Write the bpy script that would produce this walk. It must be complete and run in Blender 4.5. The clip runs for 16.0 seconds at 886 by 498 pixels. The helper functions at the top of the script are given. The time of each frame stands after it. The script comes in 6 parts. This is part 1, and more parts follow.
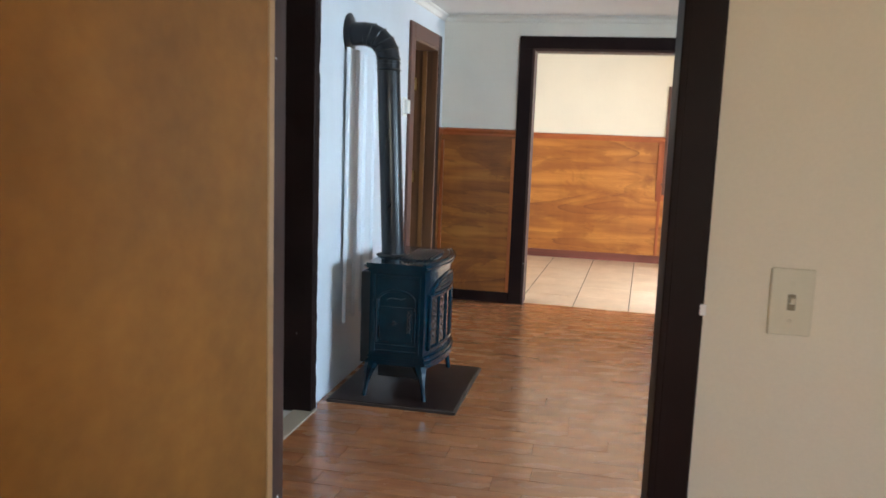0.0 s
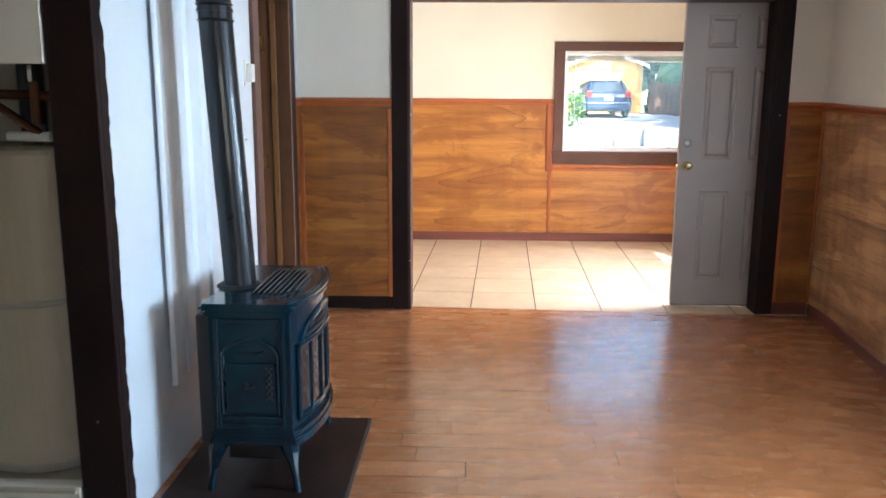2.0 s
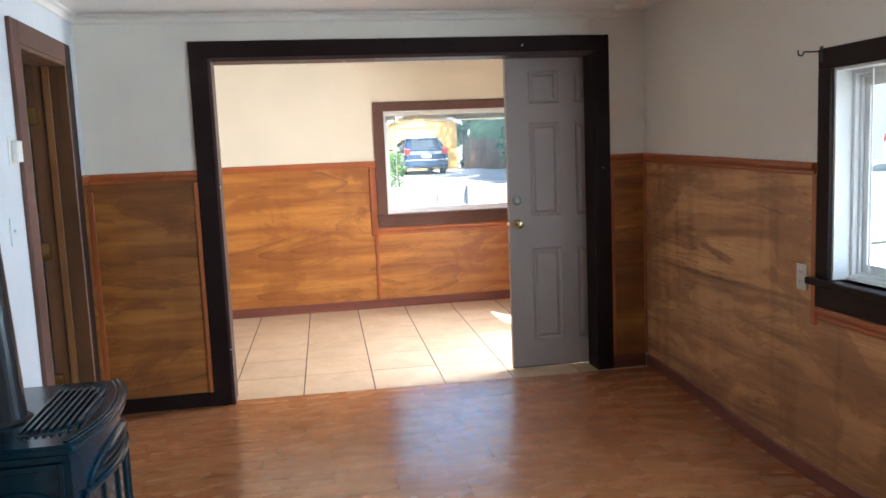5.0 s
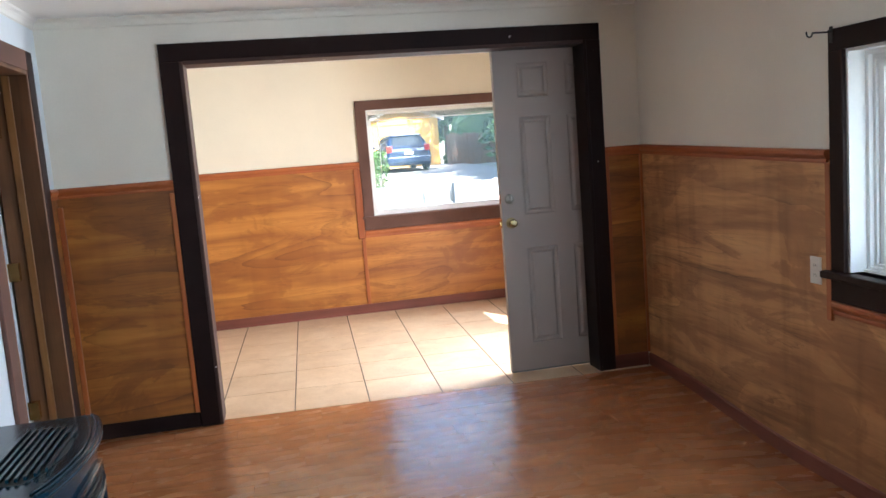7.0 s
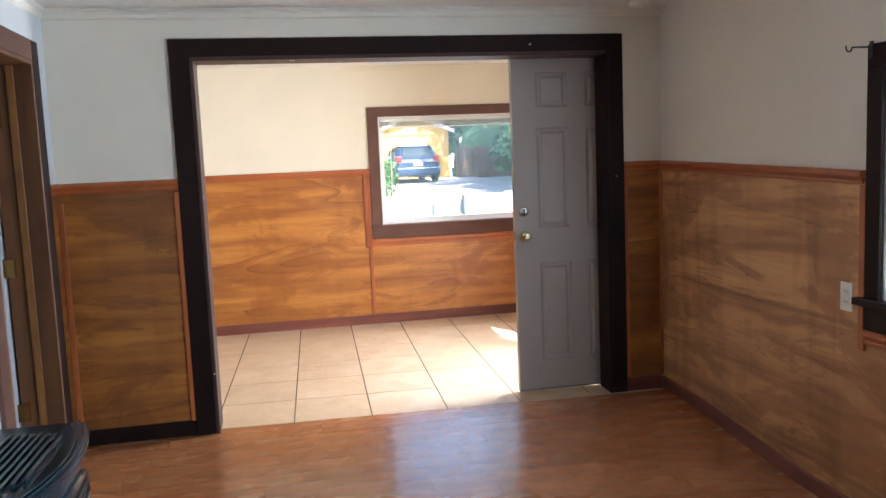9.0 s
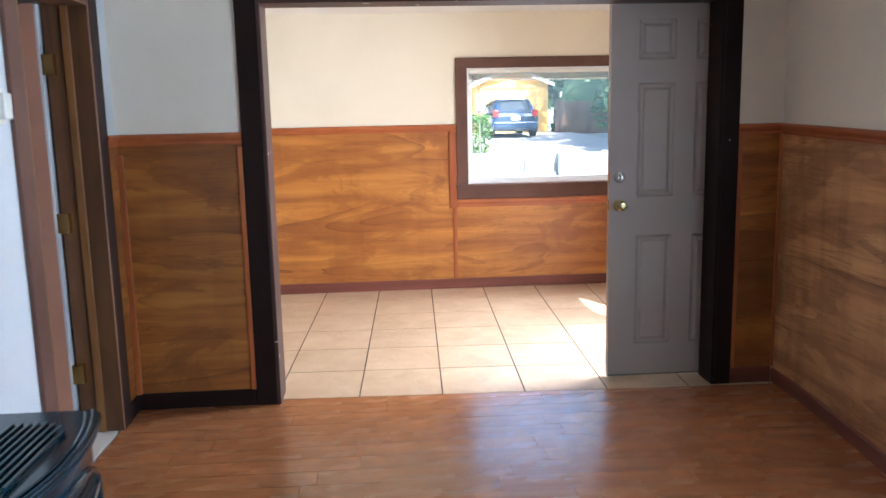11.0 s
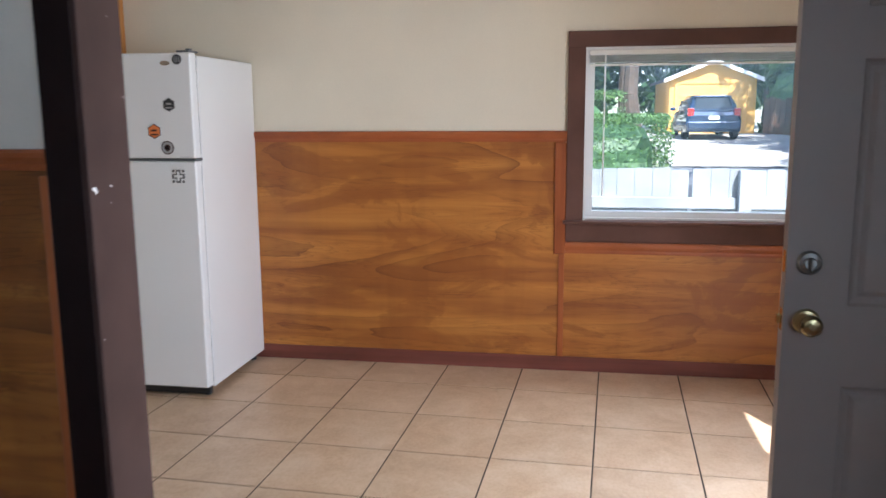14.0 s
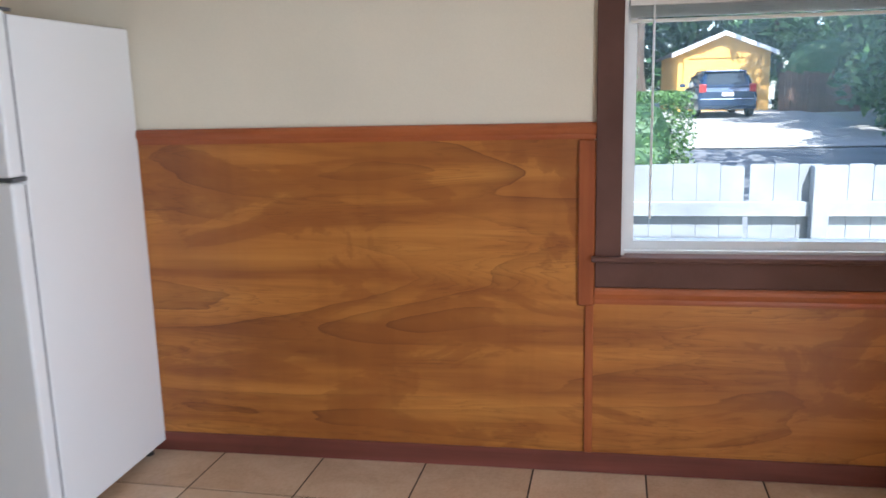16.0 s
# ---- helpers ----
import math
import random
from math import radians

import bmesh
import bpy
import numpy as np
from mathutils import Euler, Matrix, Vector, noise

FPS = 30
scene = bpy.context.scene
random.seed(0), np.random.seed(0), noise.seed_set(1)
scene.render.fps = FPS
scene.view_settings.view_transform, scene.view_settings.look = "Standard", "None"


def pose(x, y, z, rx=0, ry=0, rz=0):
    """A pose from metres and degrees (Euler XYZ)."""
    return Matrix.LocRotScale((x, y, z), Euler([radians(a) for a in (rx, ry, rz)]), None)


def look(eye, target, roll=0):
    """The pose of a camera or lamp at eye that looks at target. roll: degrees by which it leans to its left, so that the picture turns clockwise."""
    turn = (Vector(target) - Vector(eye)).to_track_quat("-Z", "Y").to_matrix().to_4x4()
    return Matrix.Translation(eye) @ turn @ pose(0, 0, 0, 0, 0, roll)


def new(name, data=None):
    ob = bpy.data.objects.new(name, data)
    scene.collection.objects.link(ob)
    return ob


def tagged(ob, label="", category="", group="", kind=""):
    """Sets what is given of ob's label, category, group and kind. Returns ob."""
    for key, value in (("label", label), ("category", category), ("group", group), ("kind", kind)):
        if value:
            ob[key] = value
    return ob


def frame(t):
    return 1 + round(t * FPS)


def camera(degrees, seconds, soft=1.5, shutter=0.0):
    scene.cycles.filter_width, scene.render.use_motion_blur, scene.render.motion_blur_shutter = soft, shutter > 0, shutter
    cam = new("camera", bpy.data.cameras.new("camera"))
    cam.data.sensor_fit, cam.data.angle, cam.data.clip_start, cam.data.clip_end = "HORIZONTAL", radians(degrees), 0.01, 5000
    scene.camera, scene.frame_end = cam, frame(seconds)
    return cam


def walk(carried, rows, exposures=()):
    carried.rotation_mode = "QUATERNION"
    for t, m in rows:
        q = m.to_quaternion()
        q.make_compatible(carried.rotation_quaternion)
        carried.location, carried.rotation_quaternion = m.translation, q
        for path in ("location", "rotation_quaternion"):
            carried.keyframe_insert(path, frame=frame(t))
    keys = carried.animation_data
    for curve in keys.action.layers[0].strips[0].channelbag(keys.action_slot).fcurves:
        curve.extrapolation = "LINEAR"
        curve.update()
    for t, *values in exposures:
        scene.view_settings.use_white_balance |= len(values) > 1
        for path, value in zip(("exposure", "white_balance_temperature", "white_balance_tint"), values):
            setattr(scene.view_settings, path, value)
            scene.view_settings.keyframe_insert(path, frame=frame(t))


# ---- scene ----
cam = camera(57.4, 16.0, 1.5, 0.5)
PATH = [
    (0, (-1.989, 0.002, 1.397), (-2.389, 1.939, 1.102), 2.1),
    (0.5, (-2.079, 0.344, 1.378), (-2.426, 2.284, 1.036), 0.3),
    (1, (-2.197, 0.654, 1.389), (-2.366, 2.613, 1.023), -0.7),
    (1.5, (-2.219, 0.901, 1.391), (-2.285, 2.861, 0.999), -0.6),
    (2, (-2.244, 1.181, 1.433), (-2.314, 3.144, 1.056), 0.3),
    (2.5, (-2.284, 1.381, 1.429), (-2.187, 3.351, 1.095), 0.5),
    (3, (-2.265, 1.516, 1.46), (-1.83, 3.453, 1.216), -0.6),
    (3.5, (-2.266, 1.575, 1.457), (-1.731, 3.488, 1.229), -1.5),
    (4, (-2.232, 1.622, 1.46), (-1.759, 3.55, 1.214), -2.6),
    (4.5, (-2.224, 1.618, 1.456), (-1.819, 3.56, 1.199), -2.5),
    (5, (-2.232, 1.598, 1.461), (-1.877, 3.551, 1.219), -2.4),
    (5.2, (-2.229, 1.596, 1.462), (-1.882, 3.552, 1.229), -2.3),
    (7.3, (-2.229, 1.896, 1.484), (-1.844, 3.842, 1.227), -4.8),
    (7.5, (-2.231, 1.943, 1.466), (-1.876, 3.897, 1.23), -4.3),
    (8, (-2.24, 1.966, 1.458), (-1.899, 3.926, 1.255), -2.9),
    (8.5, (-2.226, 1.983, 1.463), (-1.85, 3.937, 1.263), -2.9),
    (9, (-2.23, 1.974, 1.457), (-1.85, 3.924, 1.234), -2.4),
    (9.5, (-2.238, 1.964, 1.453), (-1.927, 3.924, 1.204), -1.6),
    (9.7, (-2.253, 1.978, 1.455), (-2.007, 3.946, 1.193), -1.2),
    (11.8, (-1.856, 2.852, 1.508), (-1.834, 4.823, 1.169), -1.9),
    (12, (-1.797, 2.99, 1.518), (-1.875, 4.963, 1.203), -1.8),
    (12.5, (-1.71, 3.391, 1.488), (-1.818, 5.365, 1.182), -0.9),
    (13, (-1.602, 3.798, 1.523), (-1.662, 5.774, 1.221), -2.0),
    (13.5, (-1.427, 4.17, 1.524), (-1.676, 6.131, 1.225), -1.6),
    (14, (-1.38, 4.541, 1.494), (-1.714, 6.484, 1.161), -0.4),
    (14.5, (-1.4, 4.968, 1.505), (-1.69, 6.919, 1.177), -1.1),
    (15, (-1.396, 5.364, 1.5), (-1.721, 7.305, 1.142), -2.2),
    (15.5, (-1.424, 5.713, 1.5), (-1.834, 7.637, 1.141), -1.6),
    (16, (-1.518, 6.076, 1.508), (-1.854, 8.01, 1.129), -1.4),
]
EXPOSURES = [(0.0, 2.4, 6100, 8), (2.0, 2.7, 6000, 9), (3.0, 2.45, 6000, 9), (3.6, 2.27, 6000, 9), (4.6, 2.4, 6100, 10), (9.5, 2.4, 6100, 11), (12.0, 2.4, 5650, 12), (12.7, 2.4, 5600, 12), (13.5, 1.6, 5650, 12), (14.0, 1.47, 5700, 12), (14.5, 1.83, 5700, 12), (15.2, 1.5, 5650, 12), (16.0, 1.4, 5600, 11)]
walk(cam, [(t, look(eye, target, roll)) for t, eye, target, roll in PATH], EXPOSURES)

# ---- world, sun, large lights ----
SUN_AZ, SUN_EL = 154.0, 52.0      # degrees: azimuth from +y clockwise, elevation
world = bpy.data.worlds.new("sky")
scene.world = world
world.use_nodes = True
wn = world.node_tree.nodes
sky = wn.new("ShaderNodeTexSky")
sky.sky_type, sky.sun_disc = "NISHITA", False
sky.sun_elevation, sky.sun_rotation = radians(SUN_EL), radians(SUN_AZ)
world.node_tree.links.new(sky.outputs[0], wn["Background"].inputs[0])
wn["Background"].inputs[1].default_value = 0.15
sun = new("sun", bpy.data.lights.new("sun", "SUN"))
sun.data.energy, sun.data.angle, sun.data.color = 5.0, radians(0.5), (1.0, 0.95, 0.87)
az, el = radians(SUN_AZ), radians(SUN_EL)
sun.matrix_world = look((0, 0, 20), (-20 * math.sin(az) * math.cos(el) , -20 * math.cos(az) * math.cos(el), 20 - 20 * math.sin(el)))


def window_light(name, eye, target, sx, sy, watts, colour):
    """An added area lamp that stands in for skylight at an opening."""
    lamp = new(name, bpy.data.lights.new(name, "AREA"))
    lamp.data.shape, lamp.data.size, lamp.data.size_y = "RECTANGLE", sx, sy
    lamp.data.energy, lamp.data.color = watts, colour
    lamp.data.spread = radians(150)
    lamp.matrix_world = look(eye, target)


window_light("sky_in_living_window", (0.13, 3.36, 1.26), (-2.6, 4.1, 0.9), 0.95, 0.80, 11.0, (0.66, 0.84, 1.0))
window_light("sky_in_front_door", (0.10, 7.10, 1.05), (-2, 6.95, 0.5), 0.75, 1.9, 21.0, (0.92, 0.96, 1.0))
# Lamp hung outside above the window head, out of view, as extra skylight.
window_light("sky_over_kitchen_window", (-0.72, 9.62, 2.20), (-0.72, 8.6, 1.2), 1.2, 0.5, 4.8, (0.85, 0.93, 1.0))
# Added fill for the near room, set in an unseen, made-up opening.
window_light("bedroom_fill_light", (-0.9, -1.57, 1.35), (-1.5, 1.0, 1.1), 1.1, 1.0, 0.75, (1.0, 0.88, 0.68))


# ---- materials ----
def nodes_of(name):
    m = bpy.data.materials.new(name)
    m.use_nodes = True
    t = m.node_tree
    return m, t, t.nodes["Principled BSDF"]


def ramp(t, fac, stops):
    r = t.nodes.new("ShaderNodeValToRGB")
    while len(r.color_ramp.elements) < len(stops):
        r.color_ramp.elements.new(0.5)
    for e, (p, c) in zip(r.color_ramp.elements, stops):
        e.position, e.color = p, (*c, 1)
    t.links.new(fac, r.inputs[0])
    return r.outputs[0]


def noise_tex(t, vec, scale, detail=4.0, rough=0.55, distortion=0.0):
    n = t.nodes.new("ShaderNodeTexNoise")
    n.inputs["Scale"].default_value, n.inputs["Detail"].default_value = scale, detail
    n.inputs["Roughness"].default_value, n.inputs["Distortion"].default_value = rough, distortion
    if vec is not None:
        t.links.new(vec, n.inputs["Vector"])
    return n.outputs[0]


def coords(t, scale=(1, 1, 1), rot=(0, 0, 0), shift=0.0):
    """Object coordinates, stretched; shift moves them by the object's own random number."""
    c = t.nodes.new("ShaderNodeTexCoord")
    m = t.nodes.new("ShaderNodeMapping")
    m.inputs["Scale"].default_value = scale
    m.inputs["Rotation"].default_value = [radians(a) for a in rot]
    t.links.new(c.outputs["Object"], m.inputs["Vector"])
    if shift:
        info = t.nodes.new("ShaderNodeObjectInfo")
        k = t.nodes.new("ShaderNodeMath")
        k.operation = "MULTIPLY"
        k.inputs[1].default_value = shift
        t.links.new(info.outputs["Random"], k.inputs[0])
        t.links.new(k.outputs[0], m.inputs["Location"])
    return m.outputs[0]


def mix(t, fac, a, b, mode="MIX"):
    x = t.nodes.new("ShaderNodeMix")
    x.data_type, x.blend_type = "RGBA", mode
    for s, v in ((x.inputs[0], fac), (x.inputs[6], a), (x.inputs[7], b)):
        if isinstance(v, (int, float)):
            s.default_value = v
        elif isinstance(v, tuple):
            s.default_value = (*v, 1)
        else:
            t.links.new(v, s)
    return x.outputs[2]


def bump(t, bsdf, height, strength, dist):
    b = t.nodes.new("ShaderNodeBump")
    b.inputs["Strength"].default_value, b.inputs["Distance"].default_value = strength, dist
    t.links.new(height, b.inputs["Height"])
    t.links.new(b.outputs[0], bsdf.inputs["Normal"])


def rough_range(t, bsdf, fac, lo, hi):
    r = t.nodes.new("ShaderNodeMapRange")
    r.inputs["To Min"].default_value, r.inputs["To Max"].default_value = lo, hi
    t.links.new(fac, r.inputs["Value"])
    t.links.new(r.outputs[0], bsdf.inputs["Roughness"])


def paint(name, colour, rough=0.6, spread=0.06, grain=90, relief=0.12, stain=1.3, metallic=0.0, coat=0.0):
    """A painted or plain surface: a broad unevenness, a fine grain and a slight relief."""
    m, t, b = nodes_of(name)
    v = coords(t)
    big, fine = noise_tex(t, v, stain, 5), noise_tex(t, v, grain, 3)
    dark = tuple(c * (1 - spread * 1.6) for c in colour)
    light = tuple(min(1, c * (1 + spread)) for c in colour)
    t.links.new(mix(t, 0.25, ramp(t, big, [(0.3, dark), (0.72, light)]), ramp(t, fine, [(0.3, dark), (0.7, light)])), b.inputs["Base Color"])
    rough_range(t, b, big, rough - 0.08, rough + 0.1)
    b.inputs["Metallic"].default_value = metallic
    b.inputs["Coat Weight"].default_value = coat
    if relief:
        bump(t, b, fine, relief, 0.002)
    return m


def wood(name, stops, along, grain=(26, 5), rough=0.38, coat=0.15, tilt=0.0, shift=0.0, relief=0.06, knots=True, figure=0.6, bands=5.0, gloss=0.5, ink=0.52, wander=1.0, flow_detail=3):
    """Timber or ply whose figure runs along one axis ('x', 'y', 'z' or 'h' for both level ones): broad flow, contour lines, fine grain, blotches."""
    m, t, b = nodes_of(name)
    a, c = 0.42, grain[1]
    sc = {"x": (a, c, c), "y": (c, a, c), "z": (c, c, a), "h": (a, a, c)}[along]
    fs = tuple(5.0 if s == a else grain[0] * 4 for s in sc)
    rot = (tilt, tilt, 0) if along == "h" else (0, 0, 0)
    flow = noise_tex(t, coords(t, sc, rot, shift), 1.0, flow_detail, 0.5, wander)
    fine = noise_tex(t, coords(t, fs, rot, shift), 1.0, 4, 0.6)
    blotch = noise_tex(t, coords(t, (1.5, 1.5, 2.1), (0, 0, 0), shift), 1.3, 4, 0.6, 0.5)
    base = ramp(t, flow, stops)
    base = mix(t, 0.16, base, ramp(t, fine, [(0.3, stops[0][1]), (0.7, stops[-1][1])]))
    if knots:
        k = t.nodes.new("ShaderNodeMath")
        k.operation, k.inputs[1].default_value = "MULTIPLY", bands
        t.links.new(flow, k.inputs[0])
        fr = t.nodes.new("ShaderNodeMath")
        fr.operation = "FRACT"
        t.links.new(k.outputs[0], fr.inputs[0])
        lines = ramp(t, fr.outputs[0], [(0.0, (ink, ink * 0.86, ink * 0.78)), (0.10, (0.80, 0.76, 0.72)), (0.30, (1, 1, 1)), (0.86, (1.05, 1.04, 1.0)), (1.0, (0.88, 0.84, 0.8))])
        gate = ramp(t, noise_tex(t, coords(t, (1.1, 1.1, 1.7), (0, 0, 0), shift + 3.0), 1.2, 3), [(0.38, (0, 0, 0)), (0.62, (figure, figure, figure))])
        base = mix(t, gate, base, mix(t, 1.0, base, lines, "MULTIPLY"))
    base = mix(t, 0.75, base, ramp(t, blotch, [(0.28, (0.62, 0.56, 0.52)), (0.5, (0.95, 0.94, 0.93)), (0.72, (1.12, 1.10, 1.06))]), "MULTIPLY")
    t.links.new(base, b.inputs["Base Color"])
    b.inputs["Specular IOR Level"].default_value = gloss
    rough_range(t, b, blotch, rough - 0.06, rough + 0.12)
    b.inputs["Coat Weight"].default_value, b.inputs["Coat Roughness"].default_value = coat, 0.25
    bump(t, b, fine, relief, 0.001)
    return m


def ply(name, light, ground, brown, dark, tilt, rise_scale=2.4, rings=6.0, ink=0.75, drips=0.3, rough=0.38, coat=0.12, seed=0.0, run=0.50):
    """Rotary-cut luan: long wandering growth lines, sharp on one side and fading on the other, over soft streaks, broad clouds and faint upright runs in the varnish."""
    m, t, b = nodes_of(name)
    rot = (tilt, tilt, 0)

    def field(scale, turn, *args):
        v = coords(t, scale, turn)
        v.node.inputs["Location"].default_value = (seed, seed * 1.7, seed * 0.6)
        return noise_tex(t, v, *args)

    def maths(op, p, q):
        n = t.nodes.new("ShaderNodeMath")
        n.operation = op
        for k, v in enumerate((p, q)):
            if isinstance(v, float):
                n.inputs[k].default_value = v
            else:
                t.links.new(v, n.inputs[k])
        return n.outputs[0]

    flow = field((run, run, rise_scale), rot, 1.0, 1.6, 0.42, 0.35)
    ripple = field((2.2, 2.2, 11), rot, 1.0, 3, 0.5, 0.2)
    streak = field((0.8, 0.8, 9.5), rot, 1.0, 4, 0.55, 0.5)
    cloud = field((1.0, 1.0, 2.4), rot, 1.5, 5, 0.6, 0.8)
    fine = field((5.0, 5.0, 120), rot, 1.0, 4, 0.6)
    runs = field((9, 9, 0.9), (0, 0, 0), 1.0, 3, 0.5, 0.5)
    ring = maths("FRACT", maths("MULTIPLY", maths("ADD", flow, maths("MULTIPLY", ripple, 0.085)), rings), 0.0)
    base = ramp(t, streak, [(0.33, brown), (0.49, ground), (0.66, light)])
    base = mix(t, 0.10, base, ramp(t, fine, [(0.3, brown), (0.7, light)]))
    base = mix(t, ramp(t, cloud, [(0.32, (0.90, 0.90, 0.90)), (0.45, (0.60, 0.60, 0.60)), (0.475, (0.18, 0.18, 0.18)), (0.60, (0, 0, 0))]), base, brown)
    line = ramp(t, ring, [(0.0, (0, 0, 0)), (0.012, (ink,) * 3), (0.05, (ink * 0.62,) * 3), (0.20, (ink * 0.34,) * 3), (0.55, (ink * 0.10,) * 3), (0.9, (0, 0, 0))])
    gate = ramp(t, field((0.8, 0.8, 1.7), (0, 0, 0), 1.5, 3), [(0.38, (0.12, 0.12, 0.12)), (0.62, (1, 1, 1))])
    base = mix(t, mix(t, 1.0, line, gate, "MULTIPLY"), base, dark)
    thin = maths("FRACT", maths("MULTIPLY", maths("ADD", streak, maths("MULTIPLY", flow, 1.6)), rings * 1.7), 0.0)
    hair = ramp(t, thin, [(0.0, (0, 0, 0)), (0.03, (ink * 0.55,) * 3), (0.22, (ink * 0.18,) * 3), (0.6, (0, 0, 0))])
    patch = ramp(t, field((0.9, 0.9, 2.2), (0, 0, 0), 1.7, 3), [(0.44, (0, 0, 0)), (0.60, (1, 1, 1))])
    base = mix(t, mix(t, 1.0, hair, patch, "MULTIPLY"), base, dark)
    base = mix(t, drips, base, ramp(t, runs, [(0.30, (0.70, 0.64, 0.58)), (0.50, (1.0, 1.0, 1.0)), (0.75, (1.08, 1.07, 1.05))]), "MULTIPLY")
    t.links.new(base, b.inputs["Base Color"])
    rough_range(t, b, cloud, rough - 0.06, rough + 0.12)
    b.inputs["Coat Weight"].default_value, b.inputs["Coat Roughness"].default_value = coat, 0.25
    bump(t, b, fine, 0.05, 0.001)
    return m


def chipped(name, colour, under, rough=0.4, amount=0.66):
    """Gloss paint with small chips that show the paler coat below."""
    m, t, b = nodes_of(name)
    v = coords(t)
    chips = ramp(t, noise_tex(t, v, 22, 2, 0.5), [(amount + 0.075, (0, 0, 0)), (amount + 0.09, (1, 1, 1))])
    big = noise_tex(t, v, 3, 5)
    c = ramp(t, big, [(0.3, tuple(k * 0.8 for k in colour)), (0.7, tuple(k * 1.2 for k in colour))])
    t.links.new(mix(t, chips, c, under), b.inputs["Base Color"])
    rough_range(t, b, big, rough - 0.08, rough + 0.1)
    b.inputs["Specular IOR Level"].default_value = 0.09
    bump(t, b, noise_tex(t, coords(t, (40, 40, 6)), 2.0, 3), 0.12, 0.002)
    return m


def metal(name, colour, rough):
    return paint(name, colour, rough, 0.05, 60, 0.02, 4.0, 1.0)


def clear_glass(name, film_lo, film_hi):
    m, t, b = nodes_of(name)
    b.inputs["Transmission Weight"].default_value, b.inputs["IOR"].default_value = 1.0, 1.16
    b.inputs["Roughness"].default_value = 0.0
    b.inputs["Base Color"].default_value = (0.96, 0.98, 0.98, 1)
    veil, both = t.nodes.new("ShaderNodeBsdfTranslucent"), t.nodes.new("ShaderNodeMixShader")     # a pale veil in the panes that imitates glare and haze
    veil.inputs["Color"].default_value = (0.66, 0.88, 0.92, 1)
    film = t.nodes.new("ShaderNodeMapRange")
    film.inputs["From Min"].default_value, film.inputs["From Max"].default_value = 0.3, 0.7
    film.inputs["To Min"].default_value, film.inputs["To Max"].default_value = film_lo, film_hi
    t.links.new(noise_tex(t, coords(t, (1, 1, 0.5)), 4.0, 5), film.inputs["Value"])
    t.links.new(film.outputs[0], both.inputs[0])
    t.links.new(b.outputs[0], both.inputs[1])
    t.links.new(veil.outputs[0], both.inputs[2])
    t.links.new(both.outputs[0], t.nodes["Material Output"].inputs["Surface"])
    return m


def tile_mat():
    m, t, b = nodes_of("glazed_floor_tile")
    v = coords(t, (1, 1, 1), (0, 0, 0), 37.0)
    cloud, speck = noise_tex(t, v, 5.0, 6, 0.62, 0.4), noise_tex(t, v, 70, 3)
    c = ramp(t, cloud, [(0.28, (0.48, 0.31, 0.178)), (0.5, (0.59, 0.415, 0.262)), (0.72, (0.69, 0.53, 0.37))])
    c = mix(t, 0.18, c, ramp(t, speck, [(0.35, (0.4, 0.25, 0.15)), (0.6, (0.7, 0.55, 0.4))]))
    info = t.nodes.new("ShaderNodeObjectInfo")
    c = mix(t, 0.5, c, ramp(t, info.outputs["Random"], [(0, (0.90, 0.88, 0.86)), (1, (1.07, 1.06, 1.05))]), "MULTIPLY")
    t.links.new(c, b.inputs["Base Color"])
    rough_range(t, b, cloud, 0.26, 0.46)
    bump(t, b, cloud, 0.10, 0.003)
    return m


def laminate_mat():
    m, t, b = nodes_of("laminate_plank")
    v = coords(t, (1.0, 13, 1), (0, 0, 0), 53.0)
    flow = noise_tex(t, v, 1.6, 5, 0.6, 0.7)
    fine = noise_tex(t, coords(t, (6, 150, 1), (0, 0, 0), 53.0), 1.0, 3)
    c = ramp(t, flow, [(0.28, (0.27, 0.092, 0.033)), (0.5, (0.375, 0.140, 0.052)), (0.74, (0.45, 0.190, 0.077))])
    c = mix(t, 0.16, c, ramp(t, fine, [(0.35, (0.25, 0.085, 0.03)), (0.65, (0.48, 0.21, 0.09))]))
    info = t.nodes.new("ShaderNodeObjectInfo")
    c = mix(t, 0.6, c, ramp(t, info.outputs["Random"], [(0, (0.84, 0.82, 0.80)), (0.5, (1.0, 1.0, 1.0)), (1, (1.12, 1.10, 1.08))]), "MULTIPLY")
    t.links.new(c, b.inputs["Base Color"])
    smear = noise_tex(t, coords(t, (1.4, 2.2, 1)), 1.6, 5)
    rough_range(t, b, smear, 0.20, 0.34)
    b.inputs["Coat Weight"].default_value, b.inputs["Coat Roughness"].default_value = 0.6, 0.19
    bump(t, b, fine, 0.018, 0.001)
    return m


def leaf_mat(name, a, c):
    m, t, b = nodes_of(name)
    g = t.nodes.new("ShaderNodeNewGeometry")
    t.links.new(ramp(t, g.outputs["Random Per Island"], [(0.0, a), (1.0, c)]), b.inputs["Base Color"])
    b.inputs["Roughness"].default_value = 0.5
    b.inputs["Transmission Weight"].default_value = 0.0
    return m


